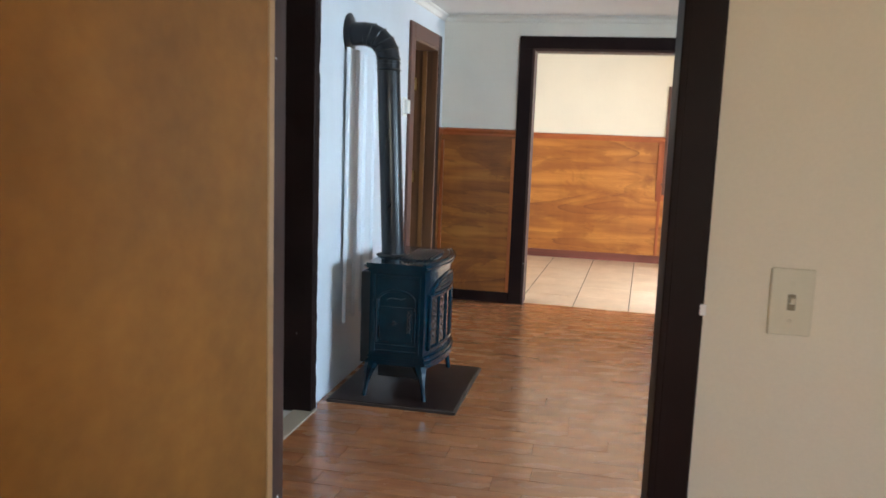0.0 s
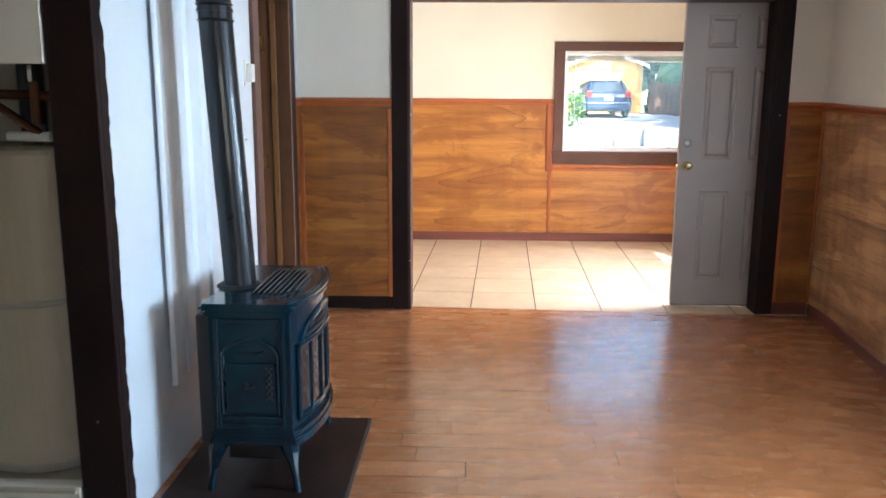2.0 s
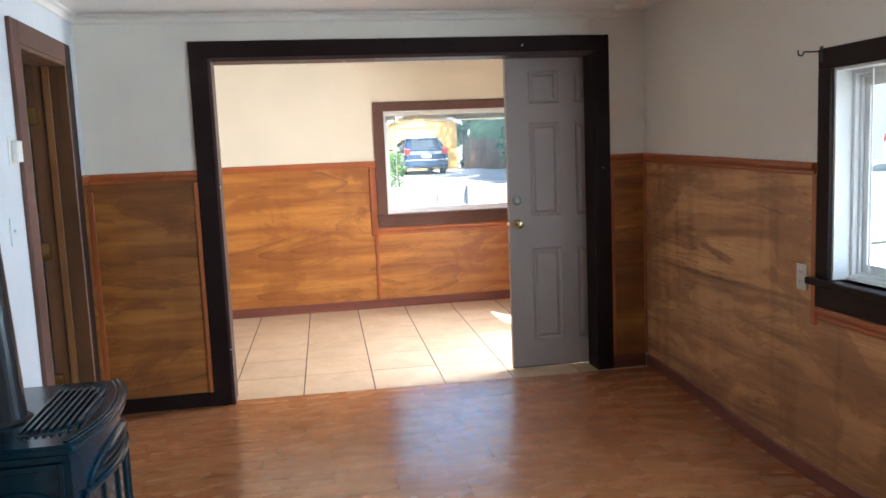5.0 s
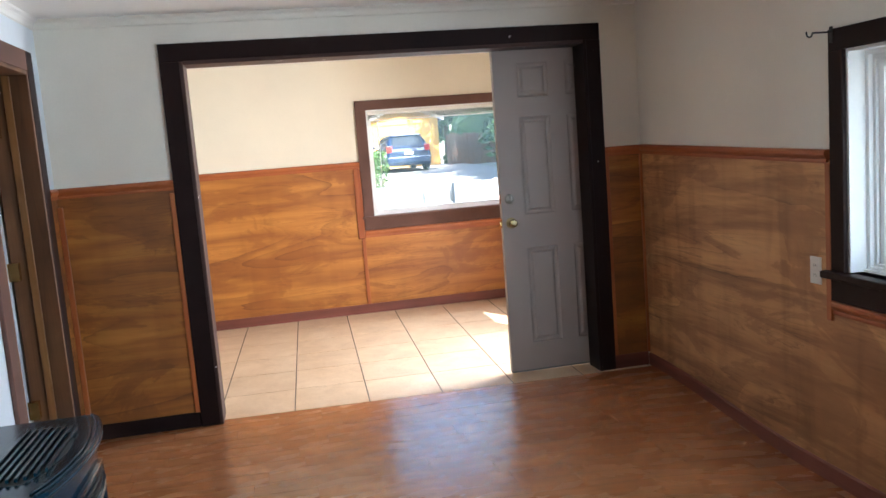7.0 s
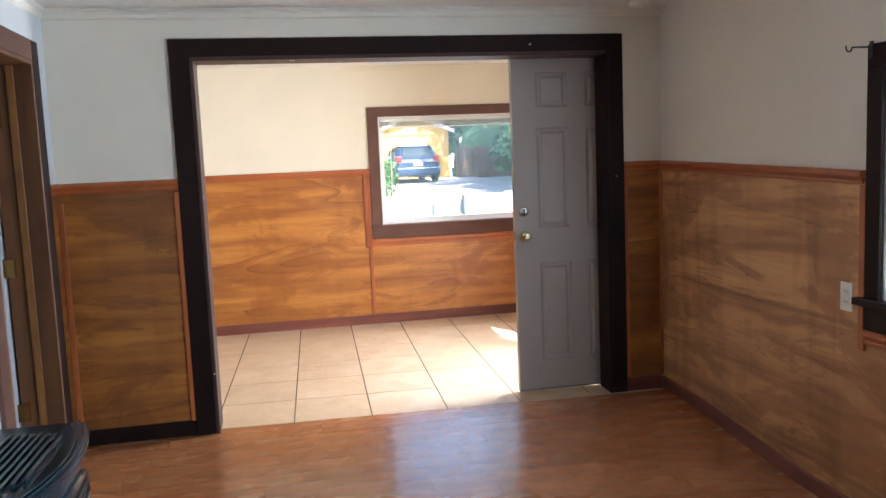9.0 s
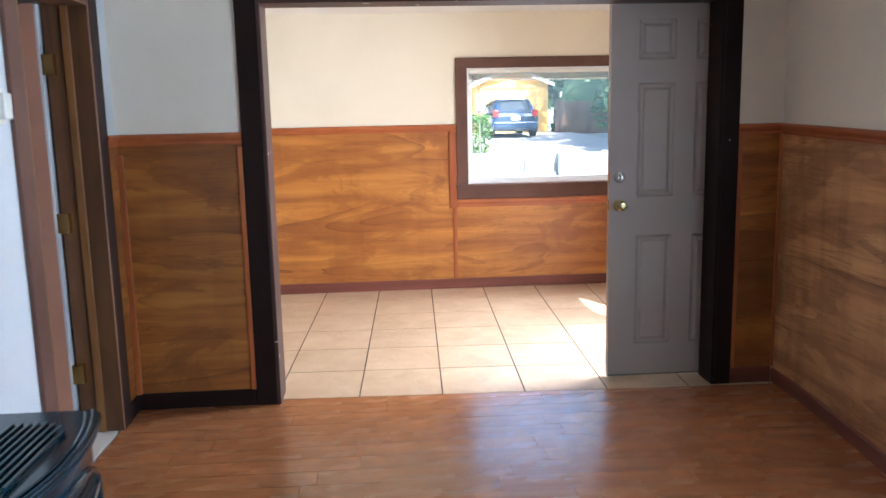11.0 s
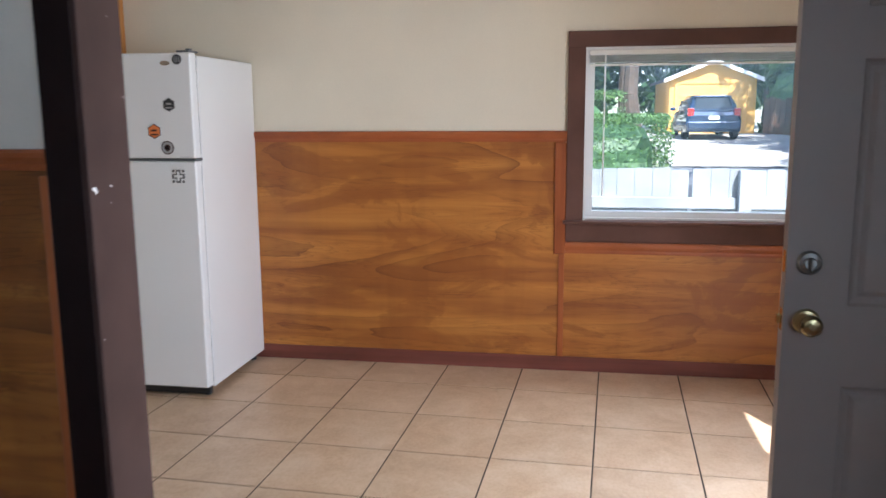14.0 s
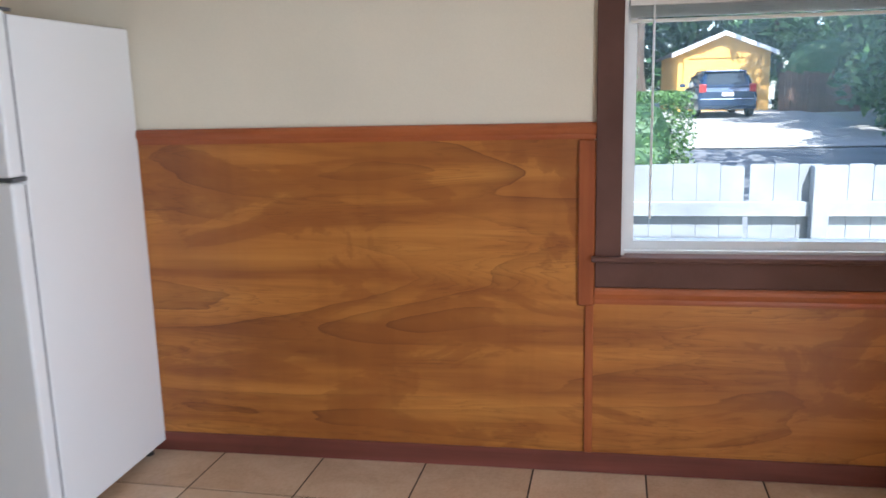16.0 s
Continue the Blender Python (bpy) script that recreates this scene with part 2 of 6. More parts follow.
WALL = paint("cream_wall_paint", (0.74, 0.68, 0.58), 0.62, 0.05, 140, 0.25)
WALL_BEIGE = paint("beige_wall_paint", (0.78, 0.70, 0.55), 0.6, 0.05, 140, 0.2)
WALL_WHITE = paint("white_board_paint", (0.68, 0.72, 0.76), 0.38, 0.05, 60, 0.25, 2.5)
CEIL = paint("ceiling_texture_paint", (0.78, 0.75, 0.70), 0.75, 0.04, 38, 0.9, 1.0)
DARK = chipped("dark_brown_gloss_paint", (0.019, 0.0105, 0.0095), (0.4, 0.36, 0.33), 0.42, 0.70)
JAMB = chipped("mauve_brown_jamb_paint", (0.068, 0.041, 0.035), (0.8, 0.76, 0.74), 0.42, 0.66)
BROWN = chipped("brown_casing_paint", (0.135, 0.071, 0.055), (0.3, 0.2, 0.16), 0.42, 0.70)
PLY = ply("varnished_luan_ply", (0.57, 0.238, 0.043), (0.46, 0.170, 0.028), (0.305, 0.098, 0.018), (0.125, 0.034, 0.009), 2.0, 2.7, 7.5, 0.72, 0.28, seed=3.1)
# The same ply with the dim divide wall's shade put into its colour.
PLY_DIM = ply("shaded_luan_ply", (0.49, 0.200, 0.038), (0.35, 0.124, 0.021), (0.195, 0.064, 0.013), (0.080, 0.024, 0.007), 2.5, 2.6, 7.0, 0.78, 0.30, 0.4, 0.1, 7.7)
PLY_DARK = ply("worn_luan_ply", (0.68, 0.375, 0.163), (0.60, 0.312, 0.128), (0.33, 0.148, 0.060), (0.11, 0.044, 0.021), -24.0, 1.7, 5.0, 0.85, 0.65, 0.5, 0.05, 1.4, 0.30)
DOOR_PLY = paint("tan_luan_door_skin", (0.315, 0.134, 0.025), 0.66, 0.24, 22, 0.08, 2.4)
DOOR_PLY.node_tree.nodes["Principled BSDF"].inputs["Specular IOR Level"].default_value = 0.2
TRIM = wood("red_stained_trim", [(0.3, (0.27, 0.060, 0.014)), (0.5, (0.37, 0.095, 0.024)), (0.72, (0.46, 0.135, 0.038))], "h", (30, 8), 0.36, 0.2, knots=False)
TRIM_V = wood("red_stained_upright_trim", [(0.3, (0.27, 0.065, 0.015)), (0.5, (0.38, 0.105, 0.026)), (0.72, (0.47, 0.145, 0.04))], "z", (30, 8), 0.36, 0.2, knots=False)
BASE = wood("dark_red_baseboard", [(0.3, (0.11, 0.030, 0.020)), (0.5, (0.18, 0.050, 0.033)), (0.72, (0.25, 0.080, 0.055))], "h", (30, 8), 0.45, 0.05, knots=False)
OLDWOOD = wood("brown_jamb_wood", [(0.3, (0.075, 0.029, 0.010)), (0.5, (0.13, 0.053, 0.018)), (0.72, (0.20, 0.086, 0.032))], "z", (30, 8), 0.45, 0.1)
STOPWOOD = wood("amber_stop_wood", [(0.3, (0.20, 0.085, 0.024)), (0.5, (0.28, 0.125, 0.036)), (0.72, (0.36, 0.17, 0.055))], "z", (30, 8), 0.4, 0.1)
TILE = tile_mat()
GROUT = paint("dark_grout", (0.075, 0.052, 0.038), 0.85, 0.15, 200, 0.3)
LAM = laminate_mat()
LAMGAP = paint("plank_gap", (0.035, 0.016, 0.01), 0.8, 0.1, 90, 0)
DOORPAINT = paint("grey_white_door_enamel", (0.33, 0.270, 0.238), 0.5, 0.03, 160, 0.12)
VINYL = paint("white_vinyl", (0.82, 0.82, 0.80), 0.4, 0.03, 80, 0.03)
BLIND = paint("ivory_blind_slat", (0.84, 0.82, 0.75), 0.5, 0.04, 80, 0.02)
FRIDGE = paint("white_fridge_enamel", (0.80, 0.79, 0.77), 0.34, 0.025, 260, 0.10, 0.8)
SEAM = paint("grey_gasket", (0.12, 0.12, 0.12), 0.6)
BLACK = paint("black_plastic", (0.018, 0.018, 0.018), 0.45)
ENAMEL = paint("teal_blue_stove_enamel", (0.0017, 0.024, 0.041), 0.15, 0.25, 30, 0.05, 6.0, 0.0, 0.35)
ENAMEL.node_tree.nodes["Principled BSDF"].inputs["Specular IOR Level"].default_value = 0.35
ENAMEL.node_tree.nodes["Principled BSDF"].inputs["Coat Roughness"].default_value = 0.14
PIPE = paint("black_stove_pipe", (0.016, 0.018, 0.022), 0.30, 0.2, 30, 0.04, 5.0, 0.3, 0.2)
GRILLE = paint("dark_cast_iron", (0.012, 0.014, 0.016), 0.5, 0.2, 60, 0.2)
SLATE = paint("brown_hearth_slate", (0.024, 0.013, 0.011), 0.38, 0.25, 40, 0.2, 5.0)
SLATE.node_tree.nodes["Principled BSDF"].inputs["Specular IOR Level"].default_value = 0.2
BRASS = metal("polished_brass", (0.75, 0.52, 0.20), 0.18)
AGED = metal("aged_brass", (0.40, 0.31, 0.16), 0.27)
NICKEL = metal("satin_nickel", (0.28, 0.265, 0.24), 0.3)
GLASS = clear_glass("window_glass", 0.014, 0.040)
# Stronger veil, for the glare of the overexposed living room window.
GLASS_HAZY = clear_glass("hazy_window_glass", 0.04, 0.08)
PLATE = paint("ivory_switch_plate", (0.66, 0.60, 0.44), 0.4, 0.03, 80, 0.03)
PLATE_WHITE = paint("white_plastic_plate", (0.78, 0.77, 0.72), 0.4, 0.03, 80, 0.03)
TANK = paint("cream_tank_enamel", (0.42, 0.345, 0.25), 0.4, 0.05, 60, 0.05)
TANKBAND = paint("tank_band", (0.34, 0.31, 0.26), 0.5)
PALE = paint("pale_vinyl_floor", (0.62, 0.58, 0.52), 0.4, 0.06, 40, 0.05)
COPPER = metal("dull_copper_pipe", (0.16, 0.075, 0.045), 0.45)
CABINET = wood("amber_cabinet_wood", [(0.3, (0.42, 0.155, 0.025)), (0.5, (0.56, 0.22, 0.038)), (0.72, (0.64, 0.28, 0.06))], "z", (30, 6), 0.34, 0.2)


# ---- building helpers ----
def put(bm, name, material, parent=None, label=""):
    me = bpy.data.meshes.new(name)
    bmesh.ops.recalc_face_normals(bm, faces=bm.faces)
    bm.to_mesh(me)
    bm.free()
    me.materials.append(material)
    ob = new(name, me)
    if parent is not None:
        ob.parent = parent
    if label:
        ob["label"] = label
    return ob


def part(name, bm, material, parent, label=""):
    return put(bm, name, material, parent, label)


def thing(name, at, label, category, group="", turn=0):
    e = new(name)
    e.empty_display_size = 0.1
    e.matrix_basis = pose(*at, 0, 0, turn)
    return tagged(e, label, category, group)


def structure(name, bm, material, label, category):
    return tagged(put(bm, name, material), label, category, kind="structure")


def box(bm, lo, hi, bevel=0.0, seg=2):
    """A box from corner to corner, with rounded edges where bevel is given."""
    r = bmesh.ops.create_cube(bm, size=1.0)
    vs = r["verts"]
    for v in vs:
        v.co = Vector([lo[i] + (v.co[i] + 0.5) * (hi[i] - lo[i]) for i in range(3)])
    if bevel:
        es = list({e for v in vs for e in v.link_edges})
        bmesh.ops.bevel(bm, geom=es, offset=bevel, segments=seg, affect="EDGES", profile=0.5)
    return bm


def boxes(*items, bevel=0.0):
    bm = bmesh.new()
    for lo, hi in items:
        box(bm, lo, hi, bevel)
    return bm


def one(lo, hi, bevel=0.0, seg=2):
    return box(bmesh.new(), lo, hi, bevel, seg)


def rod(bm, a, b, r, n=16, r2=None):
    a, b = Vector(a), Vector(b)
    d = b - a
    m = Matrix.Translation((a + b) / 2) @ d.to_track_quat("Z", "Y").to_matrix().to_4x4()
    bmesh.ops.create_cone(bm, cap_ends=True, segments=n, radius1=r, radius2=r if r2 is None else r2, depth=d.length, matrix=m)
    return bm


def tube(bm, pts, r, n=8):
    """One bent rod along a row of points."""
    pts = [Vector(p) for p in pts]
    rings, side = [], None
    for k, p in enumerate(pts):
        d = (pts[min(k + 1, len(pts) - 1)] - pts[max(k - 1, 0)]).normalized()
        if side is None:
            side = d.orthogonal().normalized()
        side = (side - d * side.dot(d)).normalized()
        up = d.cross(side)
        rings.append([bm.verts.new(p + (side * math.cos(2 * math.pi * j / n) + up * math.sin(2 * math.pi * j / n)) * r) for j in range(n)])
    for a, b in zip(rings, rings[1:]):
        for j in range(n):
            bm.faces.new((a[j], a[(j + 1) % n], b[(j + 1) % n], b[j]))
    bm.faces.new(rings[0]), bm.faces.new(rings[-1])
    return bm


def lathe(bm, profile, n=32, axis=(0, 0, 1), at=(0, 0, 0)):
    """A turned shape: rows of (radius, height) about an axis."""
    q = Vector((0, 0, 1)).rotation_difference(Vector(axis)).to_matrix()
    rings = []
    for r, z in profile:
        rings.append([bm.verts.new(q @ Vector((r * math.cos(2 * math.pi * k / n), r * math.sin(2 * math.pi * k / n), z)) + Vector(at)) for k in range(n)])
    for a, b in zip(rings, rings[1:]):
        for k in range(n):
            bm.faces.new((a[k], a[(k + 1) % n], b[(k + 1) % n], b[k]))
    bm.faces.new(rings[0][::-1])
    bm.faces.new(rings[-1])
    return bm


def prism(bm, outline, z0, z1, bevel=0.0):
    """An upright prism over an outline of (x, y)."""
    lo = [bm.verts.new((x, y, z0)) for x, y in outline]
    hi = [bm.verts.new((x, y, z1)) for x, y in outline]
    n = len(outline)
    fs = [bm.faces.new(lo[::-1]), bm.faces.new(hi)]
    for k in range(n):
        fs.append(bm.faces.new((lo[k], lo[(k + 1) % n], hi[(k + 1) % n], hi[k])))
    if bevel:
        es = list(fs[0].edges) + list(fs[1].edges)
        bmesh.ops.bevel(bm, geom=es, offset=bevel, segments=2, affect="EDGES")
    return bm


def moved(bm, m):
    bmesh.ops.transform(bm, matrix=m, verts=bm.verts)
    return bm


def wall(name, lo, hi, axis, holes, material, label):
    """A wall from lo to hi with openings through it: holes are (from, to, bottom, top) along axis 'x' or 'y'."""
    bm = bmesh.new()
    k = 0 if axis == "x" else 1

    def piece(a, b, z0, z1):
        if b - a > 1e-4 and z1 - z0 > 1e-4:
            l, h = list(lo), list(hi)
            l[k], h[k], l[2], h[2] = a, b, z0, z1
            box(bm, l, h)
    pos = lo[k]
    for a, b, z0, z1 in sorted(holes):
        piece(pos, a, lo[2], hi[2])
        piece(a, b, lo[2], z0)
        piece(a, b, z1, hi[2])
        pos = b
    piece(pos, hi[k], lo[2], hi[2])
    return structure(name, bm, material, label, "wall")


def profile_rail(a, b, out, z0, z1, depth, name, material, parent=None, fall=0.0):
    """A moulded rail along a wall from a to b (x, y); out is the wall's outward direction. Its top edge is rounded over."""
    a, b, o = Vector((*a, 0)), Vector((*b, 0)), Vector((*out, 0))
    h = z1 - z0
    sec = [(0.0, z0), (depth * 0.55, z0), (depth * 0.62, z0 + h * 0.15), (depth * 0.55, z0 + h * 0.3), (depth * 0.8, z0 + h * 0.45), (depth, z0 + h * 0.62),
           (depth, z0 + h * 0.82), (depth * 0.75, z1 - h * 0.03), (0.0, z1)]
    bm = bmesh.new()
    rows = [[bm.verts.new(p + o * d + Vector((0, 0, z - f))) for d, z in sec] for p, f in ((a, 0.0), (b, fall))]
    n = len(sec)
    for k in range(n):
        bm.faces.new((rows[0][k], rows[0][(k + 1) % n], rows[1][(k + 1) % n], rows[1][k]))
    bm.faces.new(rows[0])
    bm.faces.new(rows[1][::-1])
    return put(bm, name, material, parent)


def rail_thing(a, b, out, z0, z1, depth, name, material, label, fall=0.0):
    return tagged(profile_rail(a, b, out, z0, z1, depth, name, material, None, fall), label, "trim", kind="structure")


def trim(name, lo, hi, material, label, bevel=0.003):
    return structure(name, one(lo, hi, bevel, 1), material, label, "trim")


# ---- plan ----
H = 2.285            # ceilings
XL, XR = -3.38, 0.0  # living room's long walls
YN0, YN1 = 1.47, 1.62   # wall with the near doorway
YD0, YD1 = 6.49, 6.64   # wall with the wide opening
YF = 9.155           # kitchen's far wall
OL, OR, OT = -2.665, -0.335, 2.035   # wide opening
T = 0.15

# ---- shell ----
wall("wall_east", (XR, -1.5, -0.3), (XR + T, YF + T, 2.6), "y", [(2.85, 4.65, 0.845, 1.732), (6.70, 7.52, -0.5, 2.05)], WALL, "cream painted outer wall with window and door openings")
wall("wall_west", (XL - 0.13, YN1, -0.1), (XL, YD0, H), "y", [(2.75, 3.605, -0.5, 2.05), (5.47, 6.22, -0.5, 2.0)], WALL_WHITE, "white painted board wall behind the stove")
wall("wall_divide", (-5.2, YD0, -0.1), (XR, YD1, H), "x", [(OL, OR, -0.5, OT)], WALL, "cream wall with a wide cased opening")
wall("wall_kitchen_far", (-5.2, YF, -0.3), (XR, YF + T, 2.6), "x", [(-1.37, -0.015, 0.885, 1.84)], WALL_BEIGE, "beige painted kitchen wall with a window opening")
wall("wall_kitchen_west", (-5.35, YD1, -0.1), (-5.2, YF, H), "y", [], WALL_BEIGE, "beige painted end wall of the kitchen")
wall("wall_near", (XL, YN0, -0.1), (XR, YN1, H), "x", [(-2.692, -1.888, -0.5, 2.03)], WALL_BEIGE, "beige wall with a narrow cased doorway")
# Unseen wall; its opening is added to hold the fill lamp.
wall("wall_bedroom_south", (XL - 0.13, -1.65, -0.1), (XR, -1.5, H), "x", [(-1.5, -0.3, 0.8, 1.9)], WALL_BEIGE, "plain beige bedroom wall")
wall("wall_bedroom_west", (XL - 0.13, -1.5, -0.1), (XL, YN1, H), "y", [], WALL_BEIGE, "plain beige bedroom wall")
wall("wall_hall_south", (-4.9, 2.3, -0.1), (XL - 0.13, 2.42, H), "x", [], WALL, "plain cream hall wall")
wall("wall_hall_west", (-5.02, 2.3, -0.1), (-4.9, 5.1, H), "y", [], WALL, "plain cream hall wall")
wall("wall_heater_front", (-4.9, 3.575, -0.1), (XL - 0.13, 3.635, H), "x", [(-4.2, XL - 0.13, 0.165, 1.515)], WALL, "cream boarded front of the water heater cupboard")
wall("wall_heater_back", (-4.9, 4.3, -0.1), (XL - 0.13, 4.42, H), "x", [], WALL, "plain wall behind the water heater")
wall("wall_side_room_south", (-4.9, 5.0, -0.1), (XL - 0.13, 5.1, H), "x", [], WALL_WHITE, "plain white side room wall")
wall("wall_side_room_west", (-4.9, 5.1, -0.1), (-4.8, YD0, H), "y", [], WALL_WHITE, "plain white side room wall")
structure("ceiling_living", one((XL - 0.13, YN0, H), (XR, YD0 + 0.07, H + 0.12)), CEIL, "off-white lightly textured ceiling", "ceiling")
structure("ceiling_kitchen", one((-5.35, YD0 + 0.07, H), (XR, YF, H + 0.12)), CEIL, "off-white kitchen ceiling", "ceiling")
structure("ceiling_bedroom", one((XL - 0.13, -1.65, H), (XR, YN0, H + 0.12)), CEIL, "off-white bedroom ceiling", "ceiling")
structure("ceiling_hall", one((-5.02, 2.3, H), (XL - 0.13, YD0, H + 0.12)), CEIL, "off-white hall ceiling", "ceiling")
# Eaves and porch are unseen, added to keep sun out of the window.
structure("roof", boxes(((-5.9, -2.2, 2.6), (0.25, 9.75, 2.72)), ((-5.9, -2.2, 2.42), (-5.85, 9.75, 2.6)), ((0.25, -2.2, 2.6), (1.5, 5.75, 2.72)), ((1.46, -2.2, 2.45), (1.5, 5.75, 2.6)), ((0.21, 5.75, 2.50), (0.25, 9.75, 2.6))), paint("roof_felt", (0.12, 0.11, 0.10), 0.9), "dark felt roof, unseen, with eaves and porch added to block sun", "roof")
structure("floor_bedroom", one((XL, -1.5, -0.1), (XR, YN1, -0.008)), LAM, "brown laminate bedroom floor", "floor")
structure("floor_hall", one((-4.9, 2.42, -0.1), (XL - 0.06, 3.575, 0.001)), PALE, "pale vinyl hall floor", "floor")
structure("floor_side_room", one((-4.8, 5.1, -0.1), (XL - 0.01, YD0, 0.0)), PALE, "pale side room floor", "floor")
structure("hall_threshold", one((XL - 0.07, 2.75, -0.02), (XL + 0.035, 3.64, 0.007), 0.003), paint("worn_threshold", (0.40, 0.31, 0.22), 0.5), "worn pale wooden threshold strip", "trim")
structure("house_corner", boxes(((XR, YF + T, -0.3), (XR + T, YF + T + 0.02, 2.6)), ((-5.35, YF, -0.3), (-5.2, YF + T, 2.6))), WALL, "painted outer corner of the house", "wall")

# ---- wide opening: casing and jamb ----
CP = 0.022
trim("opening_casing_head", (OL - 0.105, YD0 - CP, OT), (OR + 0.090, YD0, OT + 0.097), DARK, "dark brown painted head casing of the wide opening")
trim("opening_casing_west", (OL - 0.105, YD0 - CP, 0.0), (OL, YD0, OT), DARK, "dark brown chipped door casing")
trim("opening_casing_east", (OR, YD0 - CP, 0.0), (OR + 0.090, YD0, OT), DARK, "dark brown chipped door casing")
trim("opening_jamb_west", (OL - 0.003, YD0 - CP - 0.002, 0.0), (OL + 0.018, YD1 + 0.03, OT), JAMB, "mauve brown jamb with white paint chips")
trim("opening_jamb_east", (OR - 0.018, YD0 - CP - 0.002, 0.0), (OR + 0.003, YD1 + 0.0, OT), DARK, "dark brown painted jamb")
trim("opening_jamb_head", (OL + 0.018, YD0 - CP - 0.002, OT - 0.018), (OR - 0.018, YD1 + 0.02, OT + 0.003), JAMB, "brown painted head jamb")

# ---- near doorway ----
ND0, ND1 = -2.692, -1.888
trim("near_casing_east", (ND1, YN0 - 0.02, 0.0), (ND1 + 0.068, YN0, 2.10), DARK, "dark brown chipped casing of the near doorway")
trim("near_casing_head", (ND0, YN0 - 0.02, 2.03), (ND1, YN0, 2.10), DARK, "dark brown head casing of the near doorway")
trim("near_jamb_east", (ND1 - 0.003, YN0 - 0.021, 0.0), (ND1 + 0.012, YN1 + 0.005, 2.03), DARK, "dark brown door jamb")
trim("near_jamb_west", (ND0, YN0 - 0.0, 0.0), (ND0 + 0.015, YN1 + 0.015, 2.03), JAMB, "worn grey brown door jamb")
trim("near_casing_back_east", (ND1 + 0.012, YN1, 0.0), (ND1 + 0.09, YN1 + 0.015, 2.10), DARK, "dark brown casing on the living room side")
trim("near_casing_back_west", (ND0 - 0.08, YN1, 0.0), (ND0, YN1 + 0.02, 2.10), DARK, "dark brown casing on the living room side")

# ---- wall stub past the near doorway, with its own wainscot ----
SX = -2.985
wall("wall_stub", (SX - 0.12, YN1, -0.1), (SX, 2.10, H), "y", [], WALL, "cream painted short wall past the near doorway")
trim("stub_casing", (SX - 0.12, 2.08, 0.0), (SX + 0.012, 2.15, 2.10), BROWN, "worn dark brown door casing")
trim("baseboard_stub", (SX, YN1 + 0.016, 0.0), (SX + 0.016, 2.10, 0.085), BASE, "dark red stained baseboard")

# ---- hall opening by the water heater ----
trim("hall_casing_north", (XL - 0.002, 3.605, 0.0), (XL + 0.022, 3.662, 2.11), DARK, "dark brown chipped casing with paint-splashed edge")
trim("hall_jamb_north", (XL - 0.125, 3.585, 0.0), (XL + 0.022, 3.605, 2.05), DARK, "dark brown jamb with chipped paint")
trim("hall_casing_head", (XL, 2.68, 2.05), (XL + 0.022, 3.605, 2.11), DARK, "dark brown head casing")
trim("hall_casing_south", (XL, 2.68, 0.0), (XL + 0.022, 2.75, 2.05), DARK, "dark brown casing")

def ragged_edge(name, x, y, z1, width, material, label):
    """A thin uneven smear of paint up the edge of a casing."""
    rng = random.Random(5)
    bm = bmesh.new()
    n = 90
    rows = []
    for k in range(n + 1):
        w = width * (0.25 + 0.75 * abs(noise.noise(Vector((k * 0.31, 2.0, 0.5))))) * rng.uniform(0.6, 1.3)
        rows.append([bm.verts.new(p) for p in ((x, y + 0.002, z1 * k / n), (x, y - w, z1 * k / n), (x + 0.0012, y - w, z1 * k / n), (x + 0.0012, y + 0.002, z1 * k / n))])
    for p, q in zip(rows, rows[1:]):
        for j in range(4):
            bm.faces.new((p[j], p[(j + 1) % 4], q[(j + 1) % 4], q[j]))
    bm.faces.new(rows[0]), bm.faces.new(rows[-1])
    structure(name, bm, material, label, "trim")


ragged_edge("casing_paint_smear", XL + 0.0222, 3.662, 2.05, 0.024, WALL_WHITE, "uneven white paint smear along the casing edge")

# ---- side room doorway ----
SN = 6.22            # its north jamb; a strip of panel stands between the casing and the corner
trim("side_casing_south", (XL, 5.37, 0.0), (XL + 0.02, 5.47, 2.10), BROWN, "brown painted door casing")
trim("side_casing_north", (XL, SN, 0.0), (XL + 0.02, SN + 0.102, 2.10), DARK, "dark brown door casing near the corner")
trim("side_casing_head", (XL, 5.47, 2.0), (XL + 0.02, SN, 2.10), BROWN, "brown painted head casing")
trim("side_jamb_north", (XL - 0.18, SN - 0.02, 0.0), (XL + 0.018, SN, 2.0), OLDWOOD, "brown stained door jamb")
trim("side_jamb_south", (XL - 0.14, 5.47, 0.0), (XL + 0.018, 5.49, 2.0), OLDWOOD, "brown stained door jamb")
trim("side_jamb_head", (XL - 0.14, 5.49, 1.98), (XL + 0.018, SN - 0.02, 2.0), OLDWOOD, "brown stained head jamb")
trim("side_door_stop", (XL - 0.10, SN - 0.032, 0.0), (XL - 0.065, SN - 0.019, 1.98), STOPWOOD, "amber wooden door stop strip")

# ---- wainscot of the divide wall ----
RZ0, RZ1 = 1.335, 1.392
rail_thing((XL, YD0), (OL - 0.105, YD0), (0, -1), RZ0 + 0.014, RZ1 + 0.014, 0.026, "rail_divide_west", TRIM, "red-stained wooden chair rail")
rail_thing((OR + 0.090, YD0), (XR - 0.004, YD0), (0, -1), RZ0, RZ1, 0.026, "rail_divide_east", TRIM, "red-stained wooden chair rail")
structure("panel_divide_west", one((XL, YD0 - 0.006, 0.085), (OL - 0.105, YD0, RZ0 + 0.014)), PLY_DIM, "varnished luan wainscot panel, darkened for the dim wall", "wall panel")
